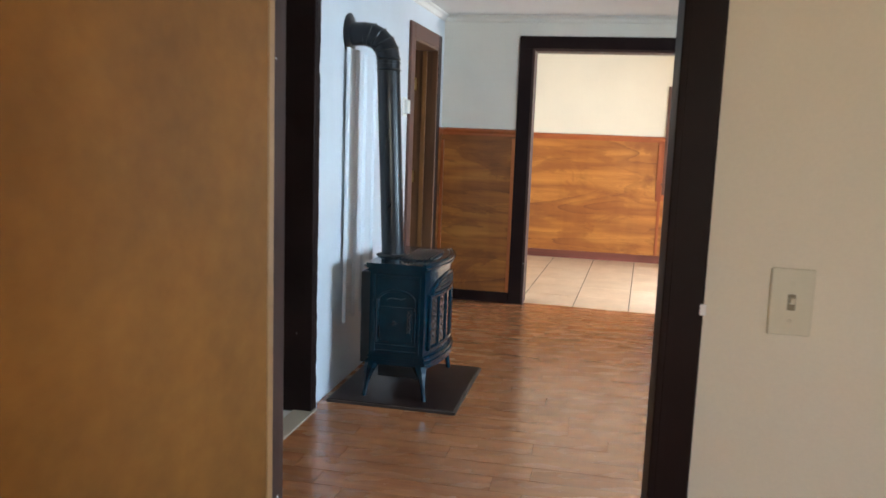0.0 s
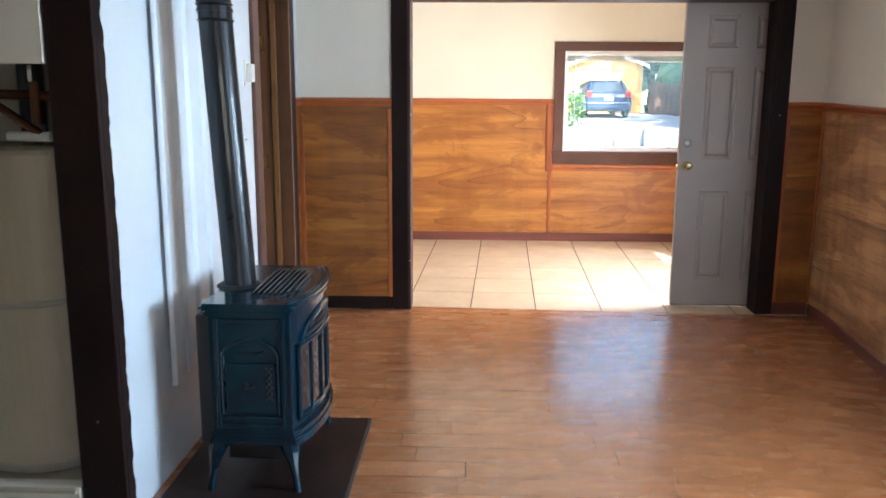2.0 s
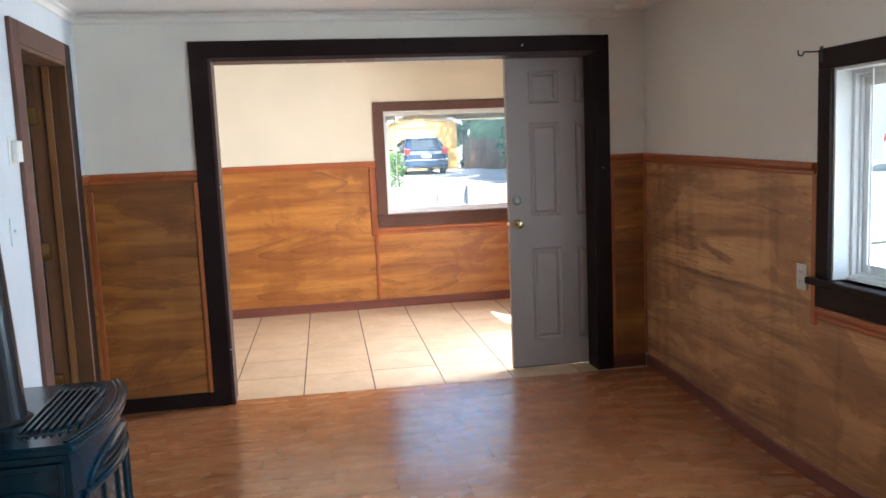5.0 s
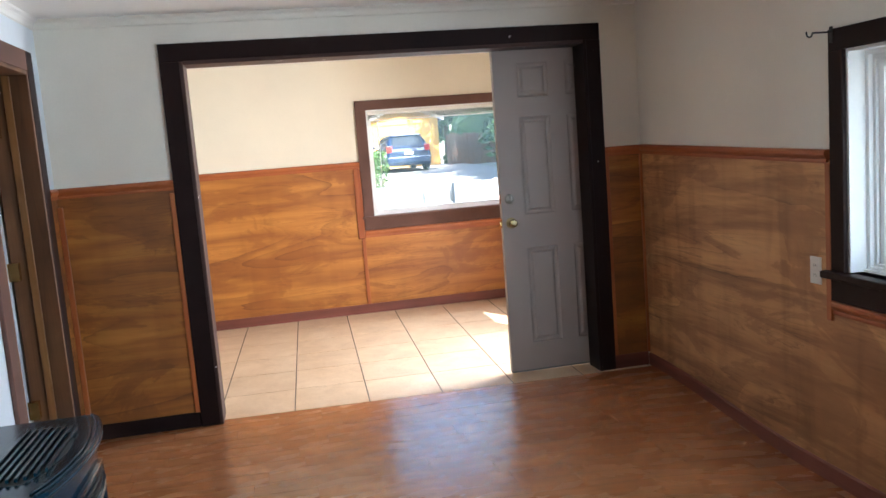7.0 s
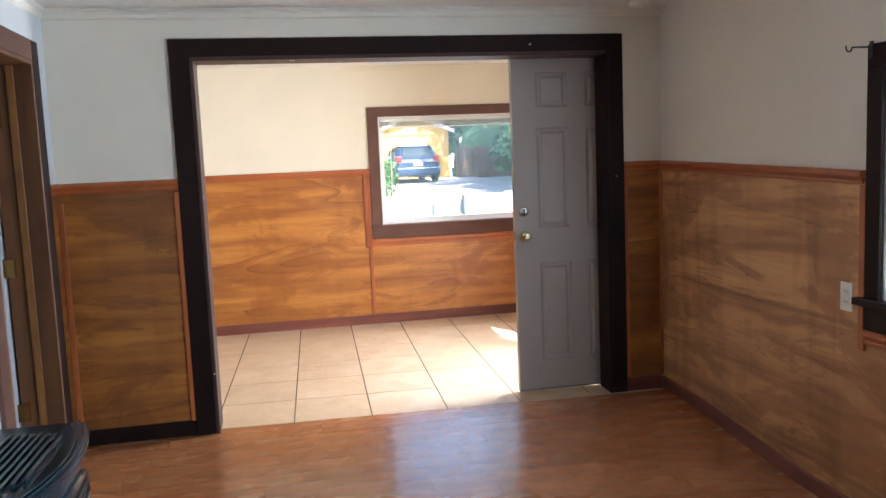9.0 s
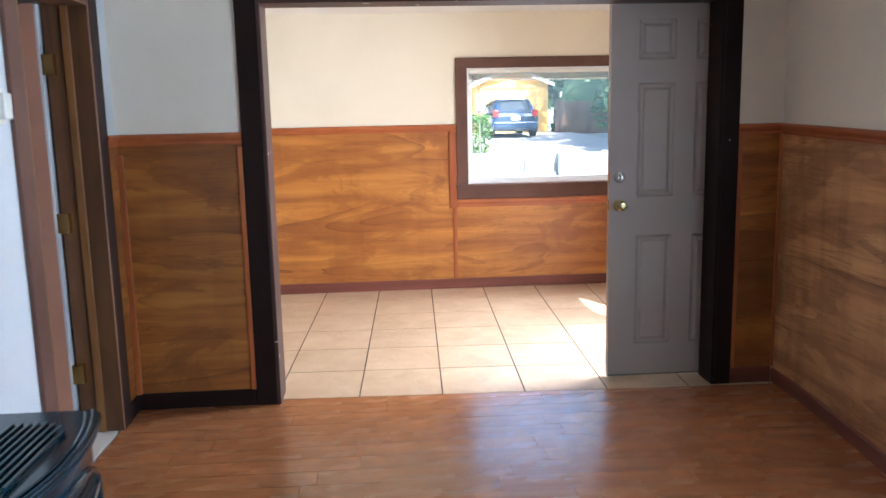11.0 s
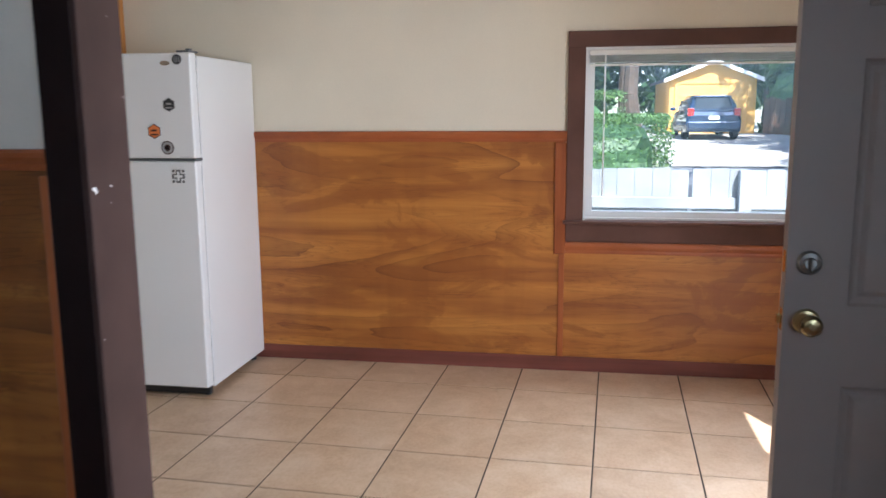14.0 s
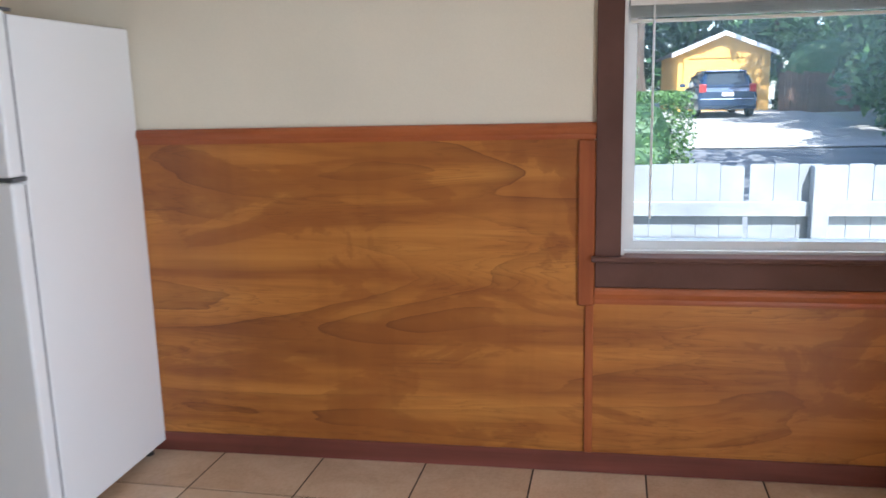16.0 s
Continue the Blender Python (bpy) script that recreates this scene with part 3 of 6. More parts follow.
structure("panel_divide_east", one((OR + 0.090, YD0 - 0.006, 0.085), (XR - 0.002, YD0, RZ0)), PLY_DIM, "varnished luan wainscot strip, darkened for the dim wall", "wall panel")
structure("panel_corner_strip", one((XL, SN + 0.102, 0.085), (XL + 0.006, YD0 - 0.006, RZ0 + 0.014)), PLY_DIM, "varnished luan wainscot strip, darkened for the dim wall", "wall panel")
rail_thing((XL, SN + 0.102), (XL, YD0 - 0.004), (1, 0), RZ0 + 0.014, RZ1 + 0.014, 0.026, "rail_corner_strip", TRIM, "red-stained wooden chair rail")
trim("baseboard_corner_strip", (XL, SN + 0.102, 0.0), (XL + 0.016, YD0 - 0.016, 0.085), DARK, "dark brown painted baseboard")
trim("upright_divide_corner", (XL + 0.006, YD0 - 0.030, 0.085), (XL + 0.032, YD0 - 0.006, RZ0 - 0.03), TRIM_V, "red-stained upright trim")
trim("upright_divide_west", (OL - 0.132, YD0 - 0.018, 0.085), (OL - 0.105, YD0 - 0.006, RZ0), TRIM_V, "red-stained upright trim")
trim("upright_divide_east", (OR + 0.090, YD0 - 0.018, 0.085), (OR + 0.113, YD0 - 0.006, RZ0), TRIM_V, "red-stained upright trim")
trim("upright_east_corner", (XR - 0.022, YD0 - 0.022, 0.085), (XR - 0.006, YD0 - 0.006, RZ0), TRIM_V, "red-stained corner trim")
trim("baseboard_divide_west", (XL, YD0 - 0.016, 0.0), (OL - 0.105, YD0, 0.085), DARK, "dark brown painted baseboard with scuffs")
trim("baseboard_divide_east", (OR + 0.090, YD0 - 0.016, 0.0), (XR - 0.016, YD0, 0.085), BASE, "dark red stained baseboard")

# ---- wainscot of the east wall ----
WY0, WY1, WZ0, WZ1 = 2.85, 4.65, 0.845, 1.732
rail_thing((XR, YD0 - 0.004), (XR, WY1 + 0.105), (-1, 0), RZ0, RZ1, 0.028, "rail_east", TRIM, "red-stained wooden chair rail sloping with the old wall", 0.049)
rail_thing((XR, WY1 + 0.08), (XR, YN1), (-1, 0), 0.660, 0.719, 0.026, "rail_under_window", TRIM, "red-stained rail under the window", 0.02)
bm = boxes(((XR - 0.006, 4.157, -0.1), (XR, WY1 + 0.08, 0.665)))
ring_a, ring_b = [[bm.verts.new((x, y, z)) for y, z in ((YD0 - 0.006, -0.1), (YD0 - 0.006, RZ0 + 0.012), (WY1 + 0.0801, RZ0 - 0.038), (WY1 + 0.0801, -0.1))] for x in (XR - 0.006, XR)]
bm.faces.new(ring_a), bm.faces.new(ring_b[::-1])
for k in range(4):
    bm.faces.new((ring_a[k], ring_a[(k + 1) % 4], ring_b[(k + 1) % 4], ring_b[k]))
structure("panel_east_far", bm, PLY_DARK, "brown blotchy luan wainscot panel", "wall panel")
structure("panel_east_near", one((XR - 0.0062, YN1, -0.1), (XR, 4.1568, 0.655)), PLY_DARK, "brown blotchy luan wainscot panel", "wall panel")
trim("upright_east_window", (XR - 0.022, WY1 + 0.08, 0.63), (XR - 0.006, WY1 + 0.112, RZ0 - 0.045), TRIM_V, "red-stained upright trim beside the window")
trim("batten_east", (XR - 0.018, 4.140, -0.03), (XR - 0.006, 4.174, 0.66), TRIM_V, "red-stained panel batten")


def sag(x, y):
    """How far the old floor has sunk towards the middle of the outer wall."""
    u = min(1.0, max(0.0, (x + 1.9) / 1.9))
    v = min(1.0, max(0.0, (6.40 - y) / 1.5))
    return -0.088 * u * u * v * v * (3 - 2 * v)


bm = bmesh.new()
stops_y = [YD0 - 0.016 - 0.24 * k for k in range(9)] + [3.4, 2.4, YN1]
rows_b = [[bm.verts.new((x, y, sag(XR, y) + z)) for x, z in ((XR, -0.02), (XR - 0.016, -0.02), (XR - 0.016, 0.070), (XR - 0.010, 0.078), (XR, 0.080))] for y in stops_y]
for a, b in zip(rows_b, rows_b[1:]):
    for k in range(5):
        bm.faces.new((a[k], a[(k + 1) % 5], b[(k + 1) % 5], b[k]))
bm.faces.new(rows_b[0]), bm.faces.new(rows_b[-1])
structure("baseboard_east", bm, BASE, "dark red stained baseboard that follows the sunken floor", "trim")

# ---- wainscot of the kitchen ----
KZ0, KZ1 = 1.327, 1.389
rail_thing((-5.2, YF), (-1.465, YF), (0, -1), KZ0, KZ1, 0.026, "rail_kitchen", TRIM, "red-stained wooden chair rail")
rail_thing((-1.465, YF), (XR - 0.004, YF), (0, -1), 0.696, 0.764, 0.022, "rail_kitchen_window", TRIM, "red-stained rail under the kitchen window")
structure("panel_kitchen_west", one((-5.2, YF - 0.006, 0.085), (-1.487, YF, KZ0)), PLY, "amber varnished luan wainscot panel", "wall panel")
structure("panel_kitchen_east", one((-1.487, YF - 0.0065, 0.085), (XR, YF, 0.696)), PLY, "amber varnished luan wainscot panel", "wall panel")
trim("upright_kitchen_window", (-1.530, YF - 0.022, 0.69), (-1.465, YF - 0.006, KZ0), TRIM_V, "red-stained upright trim beside the window", 0.006)
trim("upright_kitchen", (-1.502, YF - 0.016, 0.085), (-1.469, YF - 0.006, 0.70), TRIM_V, "red-stained upright batten")
trim("baseboard_kitchen", (-5.2, YF - 0.016, 0.0), (XR - 0.016, YF, 0.085), BASE, "dark red stained baseboard")
structure("panel_kitchen_front", boxes(((XR - 0.006, 7.60, 0.085), (XR, YF - 0.006, KZ0))), PLY, "amber varnished luan wainscot panel", "wall panel")
trim("front_door_casing_north", (XR - 0.02, 7.52, 0.0), (XR, 7.60, 2.13), BROWN, "brown painted front door casing")
trim("front_door_casing_head", (XR - 0.02, 6.70, 2.05), (XR, 7.52, 2.13), BROWN, "brown painted front door head casing")
trim("front_door_sill", (XR - 0.01, 6.70, -0.05), (XR + T + 0.05, 7.52, 0.012), NICKEL, "worn metal door sill")

# ---- cove mouldings ----
def cove(name, a, b, out, material, label):
    a, b, o = Vector((*a, H)), Vector((*b, H)), Vector((*out, 0))
    sec = [(0, 0), (0.042, 0), (0.036, -0.008), (0.020, -0.016), (0.012, -0.028), (0.008, -0.044), (0, -0.05)]
    bm = bmesh.new()
    rows = [[bm.verts.new(p + o * d + Vector((0, 0, z))) for d, z in sec] for p in (a, b)]
    for k in range(len(sec)):
        j = (k + 1) % len(sec)
        bm.faces.new((rows[0][k], rows[0][j], rows[1][j], rows[1][k]))
    bm.faces.new(rows[0]), bm.faces.new(rows[1][::-1])
    structure(name, bm, material, label, "trim")


cove("cove_divide", (XL, YD0), (XR, YD0), (0, -1), WALL, "painted cove moulding under the ceiling")
cove("cove_west", (XL, YN1), (XL, YD0), (1, 0), CEIL, "painted cove moulding under the ceiling")


# ---- windows ----
def pane(name, lo, hi, parent, material):
    ob = part(name, one(lo, hi), material, parent)
    ob.visible_shadow = False
    return ob


def living_window():
    w = tagged(new("window_1"), "wide sliding window with dark brown casing", "window", kind="structure")
    y0, y1, z0, z1 = WY0, WY1, WZ0, WZ1
    part("casing_head", one((XR - 0.022, y0 - 0.07, z1), (XR, y1 + 0.08, z1 + 0.085), 0.003, 1), DARK, w)
    part("casing_side", one((XR - 0.022, y1, z0), (XR, y1 + 0.08, z1), 0.003, 1), DARK, w)
    part("casing_side", one((XR - 0.022, y0 - 0.08, z0), (XR, y0, z1), 0.003, 1), DARK, w)
    part("window_stool", one((XR - 0.055, y0 - 0.1, z0 - 0.03), (XR + 0.06, y1 + 0.11, z0), 0.006), DARK, w, "dark brown painted window stool")
    part("apron", one((XR - 0.024, y0 - 0.08, z0 - 0.125), (XR, y1 + 0.08, z0 - 0.03), 0.003, 1), DARK, w)
    for a, b in ((y1 - 0.012, y1), (y0, y0 + 0.012)):
        part("reveal", one((XR - 0.001, a, z0), (XR + 0.06, b, z1)), VINYL, w)
    part("reveal", one((XR - 0.001, y0 + 0.012, z1 - 0.012), (XR + 0.06, y1 - 0.012, z1)), VINYL, w)
    # fixed outer frame of several steps, then two sashes
    f = 0.03
    for k, (x0, x1, s) in enumerate(((0.06, 0.075, 0.012), (0.075, 0.095, 0.030), (0.095, 0.15, 0.045))):
        part("window_frame", boxes(((x0, y1 - s, z0), (x1, y1, z1)), ((x0, y0, z0), (x1, y0 + s, z1)), ((x0, y0 + s, z1 - s), (x1, y1 - s, z1)), ((x0, y0 + s, z0), (x1, y1 - s, z0 + s * 0.7))), VINYL, w)
    m = (y0 + y1) / 2
    for a, b, x in ((m - 0.02, y1 - 0.045, 0.108), (y0 + 0.045, m + 0.02, 0.128)):
        part("sash", boxes(((x, a, z0 + 0.03), (x + 0.018, a + f, z1 - 0.045)), ((x, b - f, z0 + 0.03), (x + 0.018, b, z1 - 0.045)), ((x, a + f, z0 + 0.03), (x + 0.018, b - f, z0 + 0.065)), ((x, a + f, z1 - 0.08), (x + 0.018, b - f, z1 - 0.045))), VINYL, w)
        pane("pane", (x + 0.007, a + f, z0 + 0.065), (x + 0.011, b - f, z1 - 0.08), w, GLASS_HAZY)
    part("blind_wand", rod(bmesh.new(), (0.045, y1 - 0.17, z1 - 0.02), (0.045, y1 - 0.17, z0 + 0.05), 0.004, 8), VINYL, w)


def kitchen_window():
    w = tagged(new("window_2"), "kitchen window with brown casing and raised blind", "window", kind="structure")
    x0, x1, z0, z1 = -1.37, -0.015, 0.885, 1.84
    part("casing_head", one((x0 - 0.095, YF - 0.024, z1), (x1 + 0.012, YF, z1 + 0.085), 0.003, 1), BROWN, w)
    part("casing_side", one((x0 - 0.095, YF - 0.024, z0), (x0, YF, z1), 0.003, 1), BROWN, w)
    part("casing_side", one((x1, YF - 0.024, z0), (x1 + 0.012, YF, z1), 0.003, 1), BROWN, w)
    part("apron", one((x0 - 0.095, YF - 0.024, z0 - 0.120), (x1 + 0.012, YF, z0 - 0.018), 0.003, 1), BROWN, w)
    part("window_stool", one((x0 - 0.11, YF - 0.05, z0 - 0.018), (x1 + 0.012, YF + 0.04, z0 + 0.002), 0.005), BROWN, w)
    for a, b in ((x0, x0 + 0.014), (x1 - 0.014, x1)):
        part("reveal", one((a, YF - 0.001, z0 + 0.002), (b, YF + 0.07, z1)), VINYL, w)
    part("reveal", one((x0 + 0.014, YF - 0.001, z1 - 0.014), (x1 - 0.014, YF + 0.07, z1)), VINYL, w)
    part("window_sill", one((x0 + 0.014, YF + 0.04, z0 - 0.005), (x1 - 0.014, YF + 0.16, z0 + 0.012)), VINYL, w, "white window sill")
    part("window_frame", boxes(((x0 + 0.014, YF + 0.07, z0 + 0.012), (x0 + 0.05, YF + 0.14, z1)), ((x1 - 0.035, YF + 0.07, z0 + 0.012), (x1 - 0.014, YF + 0.14, z1)),
                               ((x0 + 0.05, YF + 0.07, z1 - 0.04), (x1 - 0.035, YF + 0.14, z1)), ((x0 + 0.05, YF + 0.07, z0 + 0.012), (x1 - 0.035, YF + 0.14, z0 + 0.045))), VINYL, w)
    pane("pane", (x0 + 0.05, YF + 0.10, z0 + 0.045), (x1 - 0.035, YF + 0.105, z1 - 0.04), w, GLASS)
    b = thing("window_blind", (0, 0, 0), "ivory mini blind pulled up to the window head", "blind")
    part("headrail", one((x0 + 0.02, YF + 0.008, z1 - 0.042), (x1 - 0.02, YF + 0.035, z1 - 0.016), 0.002, 1), BLIND, b)
    z = z1 - 0.046
    for k in range(9):
        s = 0.002 * math.sin(k * 2.1)
        bm = bmesh.new()
        n = 6
        vs = [[bm.verts.new((x, YF + 0.010 + 0.026 * j / n + s, z - 0.0045 * k + 0.002 * math.sin(math.pi * j / n) + dz)) for j in range(n + 1)] for x in (x0 + 0.022, x1 - 0.022) for dz in (0, -0.0012)]
        for j in range(n):
            bm.faces.new((vs[0][j], vs[0][j + 1], vs[2][j + 1], vs[2][j]))
            bm.faces.new((vs[1][j], vs[1][j + 1], vs[3][j + 1], vs[3][j]))
        part("slat", bm, BLIND, b)
    part("bottom_rail", one((x0 + 0.022, YF + 0.011, z - 0.056), (x1 - 0.022, YF + 0.034, z - 0.044), 0.003, 1), BLIND, b)
    part("tilt_wand", rod(bmesh.new(), (x0 + 0.105, YF + 0.012, z1 - 0.03), (x0 + 0.105, YF + 0.012, z0 + 0.14), 0.0045, 8), VINYL, b, "clear white tilt wand")
    part("lift_cord", tube(bmesh.new(), [(x1 - 0.085, YF + 0.010, z1 - 0.03), (x1 - 0.085, YF + 0.006, z0 + 0.10), (x1 - 0.085, YF - 0.056, z0 - 0.005), (x1 - 0.085, YF - 0.032, 0.70), (x1 - 0.085, YF - 0.030, 0.13)], 0.002, 6), VINYL, b, "thin white lift cord")
    part("tassel", lathe(bmesh.new(), [(0.003, 0.034), (0.005, 0.026), (0.009, 0.006), (0.009, 0.0), (0.004, -0.004)], 14, (0, 0, 1), (x1 - 0.085, YF - 0.030, 0.105)), VINYL, b, "white cord tassel")


living_window()
kitchen_window()


# ---- front door, open into the kitchen ----
def front_door():
    d = thing("front_door", (-0.055, 6.648, 0.02), "grey-white six-panel front door standing open", "door")
    w, h, th = 0.815, 2.025, 0.044
    cols = ((-w + 0.148, -w + 0.348), (-w + 0.458, -w + 0.658))
    rows = ((0.172, 0.781), (0.99, 1.593), (1.713, 1.92))
    xs = sorted({-w, 0.0, *[c for p in cols for c in p]})
    zs = sorted({0.0, h, *[c for p in rows for c in p]})
    bm = bmesh.new()
    for i in range(len(xs) - 1):
        for k in range(len(zs) - 1):
            if (xs[i], xs[i + 1]) in cols and (zs[k], zs[k + 1]) in rows:
                continue
            box(bm, (xs[i], 0, zs[k]), (xs[i + 1], th, zs[k + 1]))
    bmesh.ops.remove_doubles(bm, verts=bm.verts, dist=1e-5)
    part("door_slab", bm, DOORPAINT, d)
    for a, b in cols:
        for z0, z1 in rows:
            bm = bmesh.new()
            steps = [(0.0, 0.0005), (0.007, 0.007), (0.016, 0.010), (0.024, 0.010), (0.036, 0.003), (0.040, 0.002)]
            for side in (0, 1):
                rings = []
                for ins, dep in steps:
                    y = dep if side == 0 else th - dep
                    rings.append([bm.verts.new(c) for c in ((a + ins, y, z0 + ins), (b - ins, y, z0 + ins), (b - ins, y, z1 - ins), (a + ins, y, z1 - ins))])
                for p, q in zip(rings, rings[1:]):
                    for j in range(4):
                        bm.faces.new((p[j], p[(j + 1) % 4], q[(j + 1) % 4], q[j]))
                bm.faces.new(rings[-1])
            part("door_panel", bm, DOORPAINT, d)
    kx, kz = -w + 0.055, 0.948
    for s, y in ((-1, 0.0), (1, th)):
        k = part("door_knob", lathe(bmesh.new(), [(0.033, 0), (0.033, 0.004), (0.028, 0.009), (0.013, 0.012), (0.012, 0.030), (0.020, 0.036), (0.027, 0.046), (0.027, 0.056), (0.020, 0.064), (0.008, 0.066)], 28, (0, s, 0), (kx, y, kz)), AGED, d, "aged brass knob")
        part("deadbolt", lathe(bmesh.new(), [(0.031, 0), (0.031, 0.004), (0.026, 0.012), (0.016, 0.014), (0.014, 0.018)], 28, (0, s, 0), (kx - 0.002, y, kz + 0.15)), BRASS if s > 0 else NICKEL, d, "round deadbolt rose")
    part("thumb_turn", one((kx - 0.006, -0.034, kz + 0.134), (kx + 0.002, -0.016, kz + 0.166), 0.003), NICKEL, d)
    part("latch", boxes(((-w - 0.001, 0.010, kz - 0.028), (-w + 0.001, 0.034, kz + 0.028)), ((-w - 0.012, 0.015, kz - 0.010), (-w, 0.029, kz + 0.010))), BRASS, d)
    part("latch", one((-w - 0.001, 0.010, kz + 0.122), (-w + 0.001, 0.034, kz + 0.178)), BRASS, d)
    for z in (0.25, 1.0, 1.76):
        part("hinge", rod(bmesh.new(), (0.006, th + 0.004, z - 0.045), (0.006, th + 0.004, z + 0.045), 0.007, 12), BRASS, d)
    part("door_sweep", one((-w + 0.002, 0.006, -0.012), (0, th - 0.006, 0.0)), SEAM, d)


front_door()


# ---- near plywood door ----
def ply_door():
    d = thing("plywood_door", (-2.650, YN0 + 0.045, 0.0), "tan flush plywood door standing open", "door", turn=-98)
    w = 0.745
    part("door_slab", one((0.024, -0.035, 0.012), (w, 0.0, 2.02), 0.002, 1), DOOR_PLY, d)
    part("edge_strip", one((0.0, -0.036, 0.012), (0.024, 0.0015, 2.02), 0.005), paint("pale_tan_door_edge", (0.46, 0.26, 0.105), 0.6, 0.15, 40, 0.1), d, "pale tan wooden door edge")



ply_door()


def side_door():
    d = thing("side_room_door", (XL - 0.185, SN - 0.06, 0.0), "reddish tan painted door opened into the side room", "door")
    part("door_slab", one((-0.80, 0.0, 0.012), (-0.012, 0.035, 1.985), 0.002, 1), paint("reddish_tan_door_paint", (0.55, 0.265, 0.175), 0.5, 0.06, 60, 0.1), d)
    # White strip stands in for the light that shows through the hinge gap.
    part("edge_strip", one((-0.012, 0.0, 0.012), (-0.001, 0.036, 1.985), 0.002, 1), WALL_WHITE, d, "white strip painted for light through the hinge gap")
    for z in (0.30, 1.016, 1.725):
        part("hinge", boxes(((0.0, 0.0, z - 0.045), (0.006, 0.036, z + 0.045)), ((0.004, 0.0, z - 0.045), (0.05, 0.039, z + 0.045))), BRASS, d, "brass butt hinge")


side_door()


# ---- gas stove ----
def bowed(x0, x1, y0, y1, bow, n=14):
    """Outline with a front, at x1, that bows out by bow."""
    pts = [(x0, y1), (x0, y0)]
    for k in range(n + 1):
        u = k / n
        pts.append((x1 + bow * math.sin(math.pi * u) ** 0.8, y0 + (y1 - y0) * u))
    return pts


def stove():
    s = thing("gas_stove", (-3.006, 4.185, 0.018), "dark teal enamelled freestanding gas stove on splayed legs", "stove")
    x0, x1, y0, y1 = -0.155, 0.130, -0.315, 0.315
    part("body", prism(bmesh.new(), bowed(x0, x1, y0 + 0.012, y1 - 0.012, 0.058), 0.20, 0.655, 0.004), ENAMEL, s)
    part("rear_shroud", one((x0 - 0.06, y0 + 0.05, 0.16), (x0, y1 - 0.05, 0.64), 0.006), GRILLE, s)
    part("base_skirt", prism(bmesh.new(), bowed(x0 - 0.012, x1 + 0.016, y0 - 0.006, y1 + 0.006, 0.066), 0.170, 0.200, 0.009), ENAMEL, s)
    part("ledge", prism(bmesh.new(), bowed(x0 - 0.006, x1 + 0.010, y0 + 0.002, y1 - 0.002, 0.066), 0.200, 0.222, 0.008), ENAMEL, s)
    top = bowed(x0 - 0.025, x1 + 0.016, y0 - 0.018, y1 + 0.018, 0.058, 20)
    part("top_plate", prism(bmesh.new(), top, 0.672, 0.697, 0.009), ENAMEL, s)
    part("top_cornice", prism(bmesh.new(), bowed(x0 - 0.012, x1 + 0.004, y0 - 0.006, y1 + 0.006, 0.055, 20), 0.650, 0.673, 0.007), ENAMEL, s)
    for off, z in ((0.0, 0.684), (-0.012, 0.6975), (-0.026, 0.6975)):
        rim = bowed(x0 - 0.025 - off, x1 + 0.016 + off, y0 - 0.018 - off, y1 + 0.018 + off, 0.058, 24)
        part("rim_bead", tube(bmesh.new(), [(px, py, z) for px, py in rim[2:]], 0.0045), ENAMEL, s)
    # grate of bars in the top plate
    g = part("top_grille", prism(bmesh.new(), bowed(-0.030, 0.078, -0.225, 0.225, 0.062), 0.697, 0.6990), BLACK, s)
    for k in range(8):
        x = -0.022 + 0.0205 * k
        half = 0.215 * math.sqrt(max(0.05, 1 - (max(0, x - 0.055) / 0.105) ** 2))
        part("grille_bar", one((x - 0.0048, -half, 0.699), (x + 0.0048, half, 0.7115), 0.003), ENAMEL, g)
    part("flue_collar", lathe(bmesh.new(), [(0.082, 0.697), (0.082, 0.702), (0.072, 0.708), (0.058, 0.709)], 32, (0, 0, 1), (-0.115, -0.05, 0)), GRILLE, s)
    # side faces: frame, arch, recessed panel, lattice
    for sy in (-1, 1):
        y = (y0 + 0.012) if sy < 0 else (y1 - 0.012)
        f = lambda d: y + sy * d
        lo = lambda a, b: (min(a, b), max(a, b))
        ya, yb = lo(f(0.0), f(0.010))
        part("side_frame", boxes(((x0 + 0.018, ya, 0.235), (x0 + 0.034, yb, 0.640)), ((x1 - 0.034, ya, 0.235), (x1 - 0.018, yb, 0.640)), ((x0 + 0.034, ya, 0.622), (x1 - 0.034, yb, 0.640)), ((x0 + 0.034, ya, 0.235), (x1 - 0.034, yb, 0.250)), bevel=0.003), ENAMEL, s)
        part("side_rail", boxes(((x0 + 0.034, ya, 0.268), (x1 - 0.034, yb - 0.002 if sy > 0 else yb, 0.280)), bevel=0.003), ENAMEL, s)
        n, cx, r = 16, (x0 + x1) / 2, 0.098
        arch = [(cx + r * math.cos(math.pi * k / n), f(0.004), 0.500 + 0.062 * math.sin(math.pi * k / n)) for k in range(n + 1)]
        part("side_arch", tube(bmesh.new(), [(cx + r, f(0.004), 0.29)] + arch + [(cx - r, f(0.004), 0.29)], 0.0075), ENAMEL, s)
        part("side_panel", boxes(((cx - 0.088, ya, 0.295), (cx + 0.088, yb - 0.004 if sy > 0 else yb, 0.478)), bevel=0.003), ENAMEL, s)
        bm = bmesh.new()
        for k in range(3):
            rod(bm, (cx - 0.05 + 0.035 * k, f(0.006), 0.510 + 0.006 * (k % 2)), (cx - 0.02 + 0.035 * k, f(0.006), 0.522 - 0.006 * (k % 2)), 0.005, 8)
        part("casting_relief", bm, ENAMEL, s)
        bm = bmesh.new()
        for k in range(5):
            z = 0.345 + 0.024 * k
